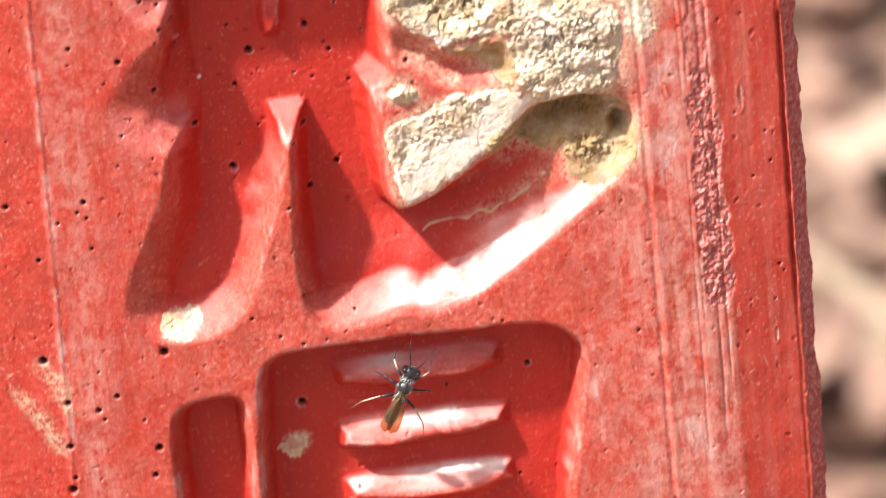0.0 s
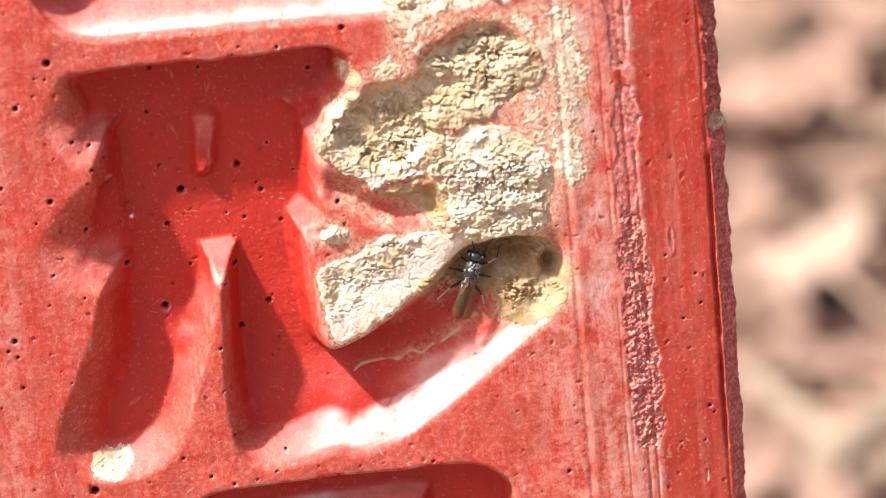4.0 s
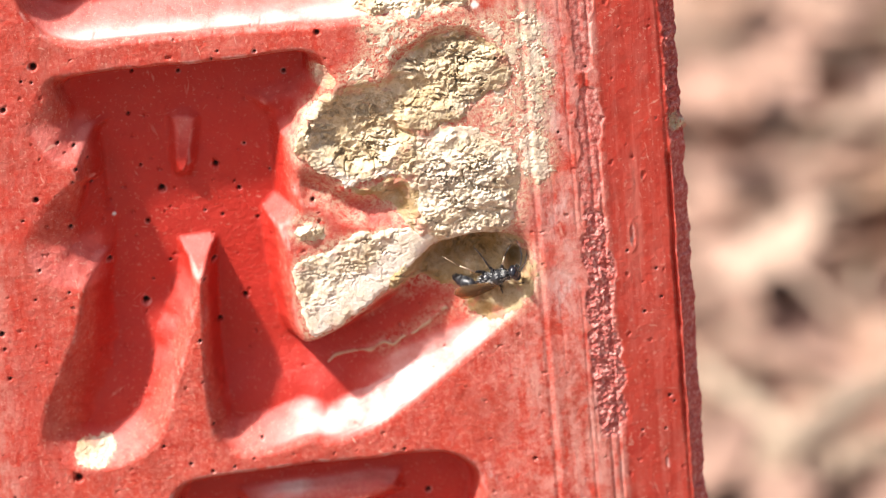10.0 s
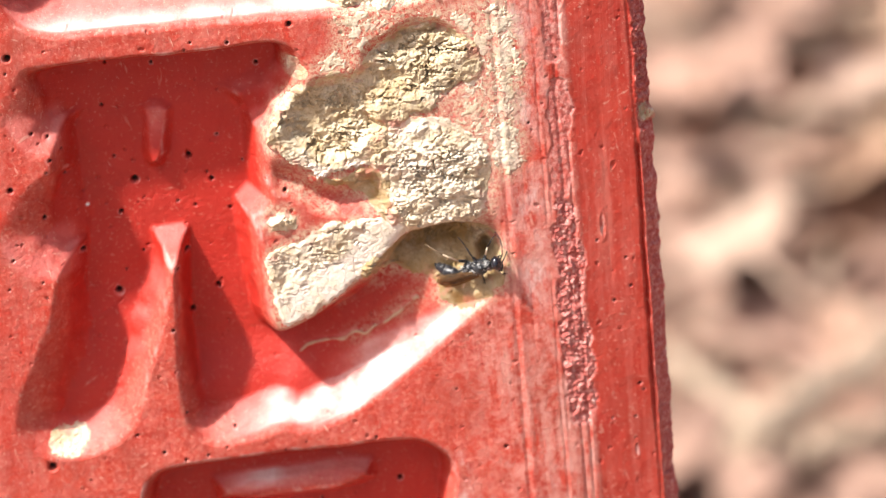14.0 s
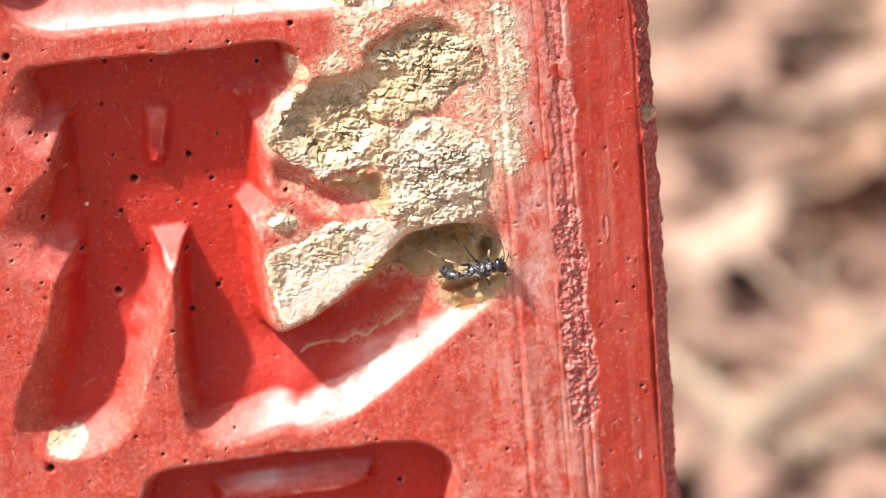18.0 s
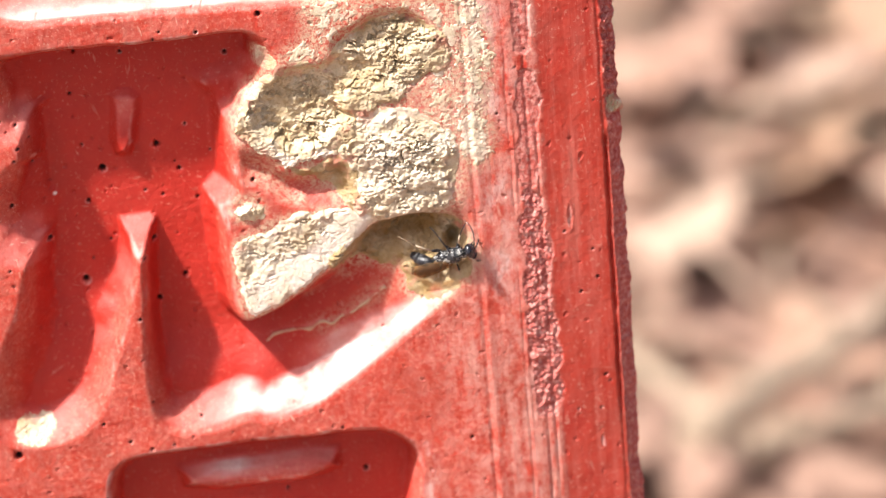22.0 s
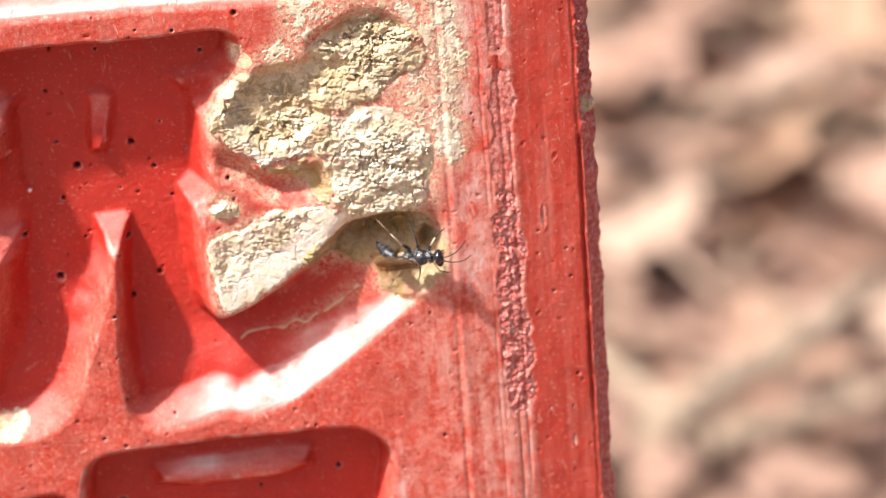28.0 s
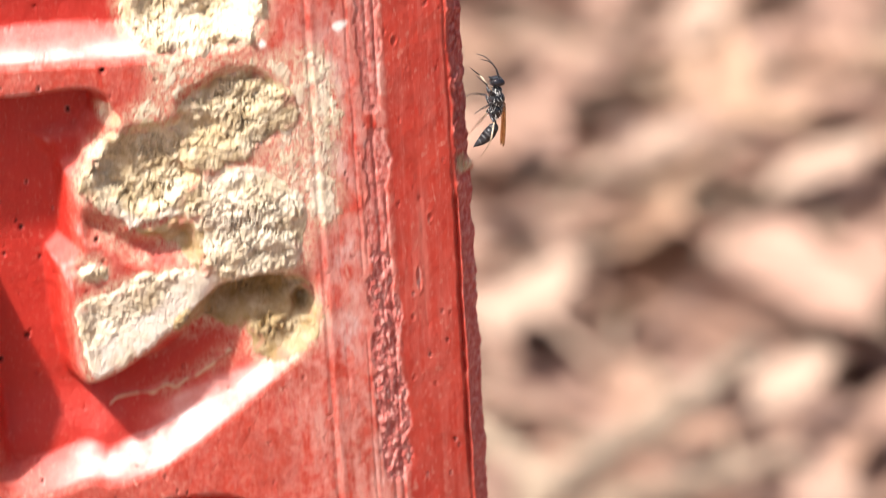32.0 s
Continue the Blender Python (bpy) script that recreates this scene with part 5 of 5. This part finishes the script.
def motions():
    walk(WASP, [
        (0, wasp_pose(0.2, -34.3, 1.6, 63, 0, 0)), (0.2, wasp_pose(3.6, -29.3, 1.4, 60, 0, 5)),
        (0.4, wasp_pose(6.1, -27.7, 1.2, 58, 0, 10)), (0.6, wasp_pose(6.0, -27.2, 2.0, 57, 0, 15)),
        (0.8, wasp_pose(7.2, -23.3, 2.8, 66, 0, 0)), (1, wasp_pose(10.0, -19.3, 2.0, 68, 0, -12)),
        (1.2, wasp_pose(12.7, -16.8, 0.6, 53, 0, -10)), (1.4, wasp_pose(15.4, -13.7, -0.6, 53, 0, -5)),
        (1.6, wasp_pose(15.4, -13.4, -0.6, 57, 0, 0)), (1.8, wasp_pose(17.6, -11.2, -1.2, 50, 0, 0)),
        (2, wasp_pose(19.9, -8.9, -1.2, 47, 0, 0)), (2.2, wasp_pose(20.7, -8.9, -1.2, 52, 0, 3)),
        (2.5, wasp_pose(20.6, -8.0, -1.2, 54, 0, 3)), (2.8, wasp_pose(20.3, -8.2, -1.2, 65, 0, 3)),
        (3, wasp_pose(20.2, -8.2, -1.2, 69, 0, 3)), (3.5, wasp_pose(19.1, -6.3, -1.2, 83, 0, 5)),
        (4.5, wasp_pose(19.2, -4.6, -1.0, 48, 8, 4)), (5.5, wasp_pose(19.3, -5.0, -0.8, 15, 30, 3)),
        (6, wasp_pose(19.4, -5.3, -0.8, 10, 30, 2)), (7, wasp_pose(21.9, -6.5, -0.6, -8, 30, 0)),
        (8, wasp_pose(23.6, -6.3, -0.4, -7, 30, 0)), (9, wasp_pose(24.3, -7.0, -0.7, 5, 36, 12)),
        (10, wasp_pose(25.7, -6.2, -0.3, 15, 48, 16)), (11, wasp_pose(26.0, -5.4, 0.1, 8, 48, 18)),
        (12, wasp_pose(27.4, -6.0, 0.3, 15, 48, 18)), (13, wasp_pose(26.7, -5.5, 0.3, 16, 48, 18)),
        (14, wasp_pose(27.1, -6.2, 0.3, 13, 48, 18)), (14.5, wasp_pose(26.8, -6.2, 0.3, 17, 48, 18)),
        (16.5, wasp_pose(27.6, -6.1, 0.3, 17, 48, 18)), (17, wasp_pose(27.6, -5.9, 0.3, 15, 48, 18)),
        (18, wasp_pose(27.3, -6.4, 0.3, 17, 48, 18)), (19, wasp_pose(27.4, -6.4, 0.3, 13, 48, 18)),
        (20, wasp_pose(27.6, -6.2, 0.3, 17, 48, 18)), (20.5, wasp_pose(27.3, -5.8, 0.3, 15, 48, 18)),
        (21, wasp_pose(27.2, -5.6, 0.3, 19, 48, 18)), (22, wasp_pose(27.9, -6.0, 0.3, 17, 48, 18)),
        (23, wasp_pose(27.3, -6.2, 0.3, 17, 48, 18)), (24, wasp_pose(27.6, -6.1, 0.3, 13, 48, 18)),
        (24.5, wasp_pose(27.3, -5.7, 0.3, 16, 48, 18)), (26.5, wasp_pose(28.1, -6.4, 0.5, 13, 48, 18)),
        (27, wasp_pose(27.2, -5.9, 1.7, 8, 40, 16)), (27.5, wasp_pose(27.1, -5.9, 2.1, 3, 40, 16)),
        (28, wasp_pose(27.0, -5.8, 1.7, 0, 40, 16)), (28.5, wasp_pose(27.1, -6.1, 1.8, 2, 40, 16)),
        (29, wasp_pose(28.9, -6.5, 1.8, 27, 8, 2)), (29.5, wasp_pose(32.4, -7.7, 2.1, -7, 0, 0)),
        (29.7, wasp_pose(32.9, -7.6, 2.1, -15, 0, 0)), (29.9, wasp_pose(32.9, -7.5, 2.1, -13, 0, 0)),
        (30.1, wasp_pose(38.3, -9.0, 1.8, -12, 0, -3)), (30.3, wasp_pose(39.8, -9.5, 1.8, -10, 0, -3)),
        (30.5, wasp_pose(39.5, -9.8, 1.8, -8, 0, -3)), (30.7, wasp_pose(42.8, -7.2, 1.4, 24, 5, -3)),
        (30.9, wasp_pose(45.2, -5.8, 1.1, 31, 16, -3)), (31, wasp_pose(45.5, -5.7, 1.0, 31, 20, -3)),
        (31.2, wasp_pose(45.4, -2.1, 0.6, 55, 14, -3)), (31.4, wasp_pose(48.8, 4.8, 0.2, 63, 25, 0)),
        (31.5, wasp_pose(49.6, 5.2, -0.2, 59, 35, 0)), (31.6, wasp_pose(49.7, 5.8, -0.6, 67, 45, 0)),
        (31.7, wasp_pose(50.1, 5.2, -1.2, 68, 55, 0)), (31.8, wasp_pose(52.2, 9.0, -1.8, 70, 68, 0)),
        (32, wasp_pose(53.4, 18.1, -2.6, 85, 95, 0))])
    # feelers: forward while it walks, folded down into the hole while it digs
    for ob, s in FEELERS:
        rows = []
        for t, down, out in ((0, 5, 0), (0.4, -5, 8), (0.8, 5, -4), (1.4, -8, 6), (2, 4, 0), (3, 14, -6), (3.5, 10, 4), (5.5, 22, 0), (7, 12, 8), (8, 16, -4), (9, 26, 0), (10, 55, -14), (11, 70, -20), (12, 64, -14), (13, 74, -20), (14, 66, -16),
                             (15.5, 72, -18), (17, 66, -14), (19, 74, -20), (21, 66, -16), (23, 74, -20), (25, 68, -16), (26.5, 60, -12), (27.5, 40, 0), (28.5, 24, 6), (29, 2, 0), (29.5, 14, 6), (30.1, 4, -4), (30.5, 12, 6), (31, 0, 0), (31.4, 14, -4), (32, 50, -4)):
            rows.append((t, pose(*ob.location, 0, down + (32 if 10 <= t <= 26.5 else 0), s * out)))
        walk(ob, rows)
    # the abdomen curls under the body while it works in the hole
    for ob in BELLY:
        walk(ob, [(t, pose(*ob.location, 0, -bend, 0)) for t, bend in ((0, 0), (2, 5), (8, 8), (9, -4), (9.6, -8), (10.2, -8), (12, -6), (14, -10), (16.5, -6), (19, -9), (21, -5), (24, -9), (26.5, -7), (27.5, -5), (28.2, -4), (28.7, 2), (29, 6), (32, 0))])
    # the wings sink aside while it works in the hole
    for ob, s, at in WINGS:
        walk(ob, [(t, pose(*at, s * 4 - sink, 2, -s * 3)) for t, sink in ((0, 0), (5, 0), (6, 12), (9, 18), (10, 40), (26.5, 40), (28, 34), (28.8, 0), (32, 0))])
    # legs: they swing by turns on the way in and out, and shift a little while it digs
    for k, (ob, s, name) in enumerate(LEGS):
        rows = []
        turn = 1 if k % 2 else -1
        for j, t in enumerate((0, 0.2, 0.4, 0.6, 0.8, 1, 1.2, 1.4, 1.6, 1.8, 2, 2.2, 2.5, 2.8, 3.2, 4, 5.5, 7, 8, 9, 10, 12, 14, 16, 18, 20, 22, 24, 26, 27, 28, 28.6, 29, 29.3, 29.6, 29.9, 30.1, 30.3, 30.5, 30.7, 30.9, 31.1, 31.3, 31.5, 31.7, 31.85, 32)):
            swing = (13 if t < 2.4 or t > 28.8 else 4) * turn * (1 if j % 2 else -1)
            lean = (-48 if s < 0 else -14) if 9.5 < t < 28.3 else (-25 if 5 < t < 9.5 and s < 0 else -s * (22 if t < 5 or t > 28.6 else 0))
            aside = -20 * s if name == "hind_leg" and 5 < t < 28.3 else 0
            rows.append((t, pose(*ob.location, lean, 0, swing + aside)))
        walk(ob, rows)


motions()
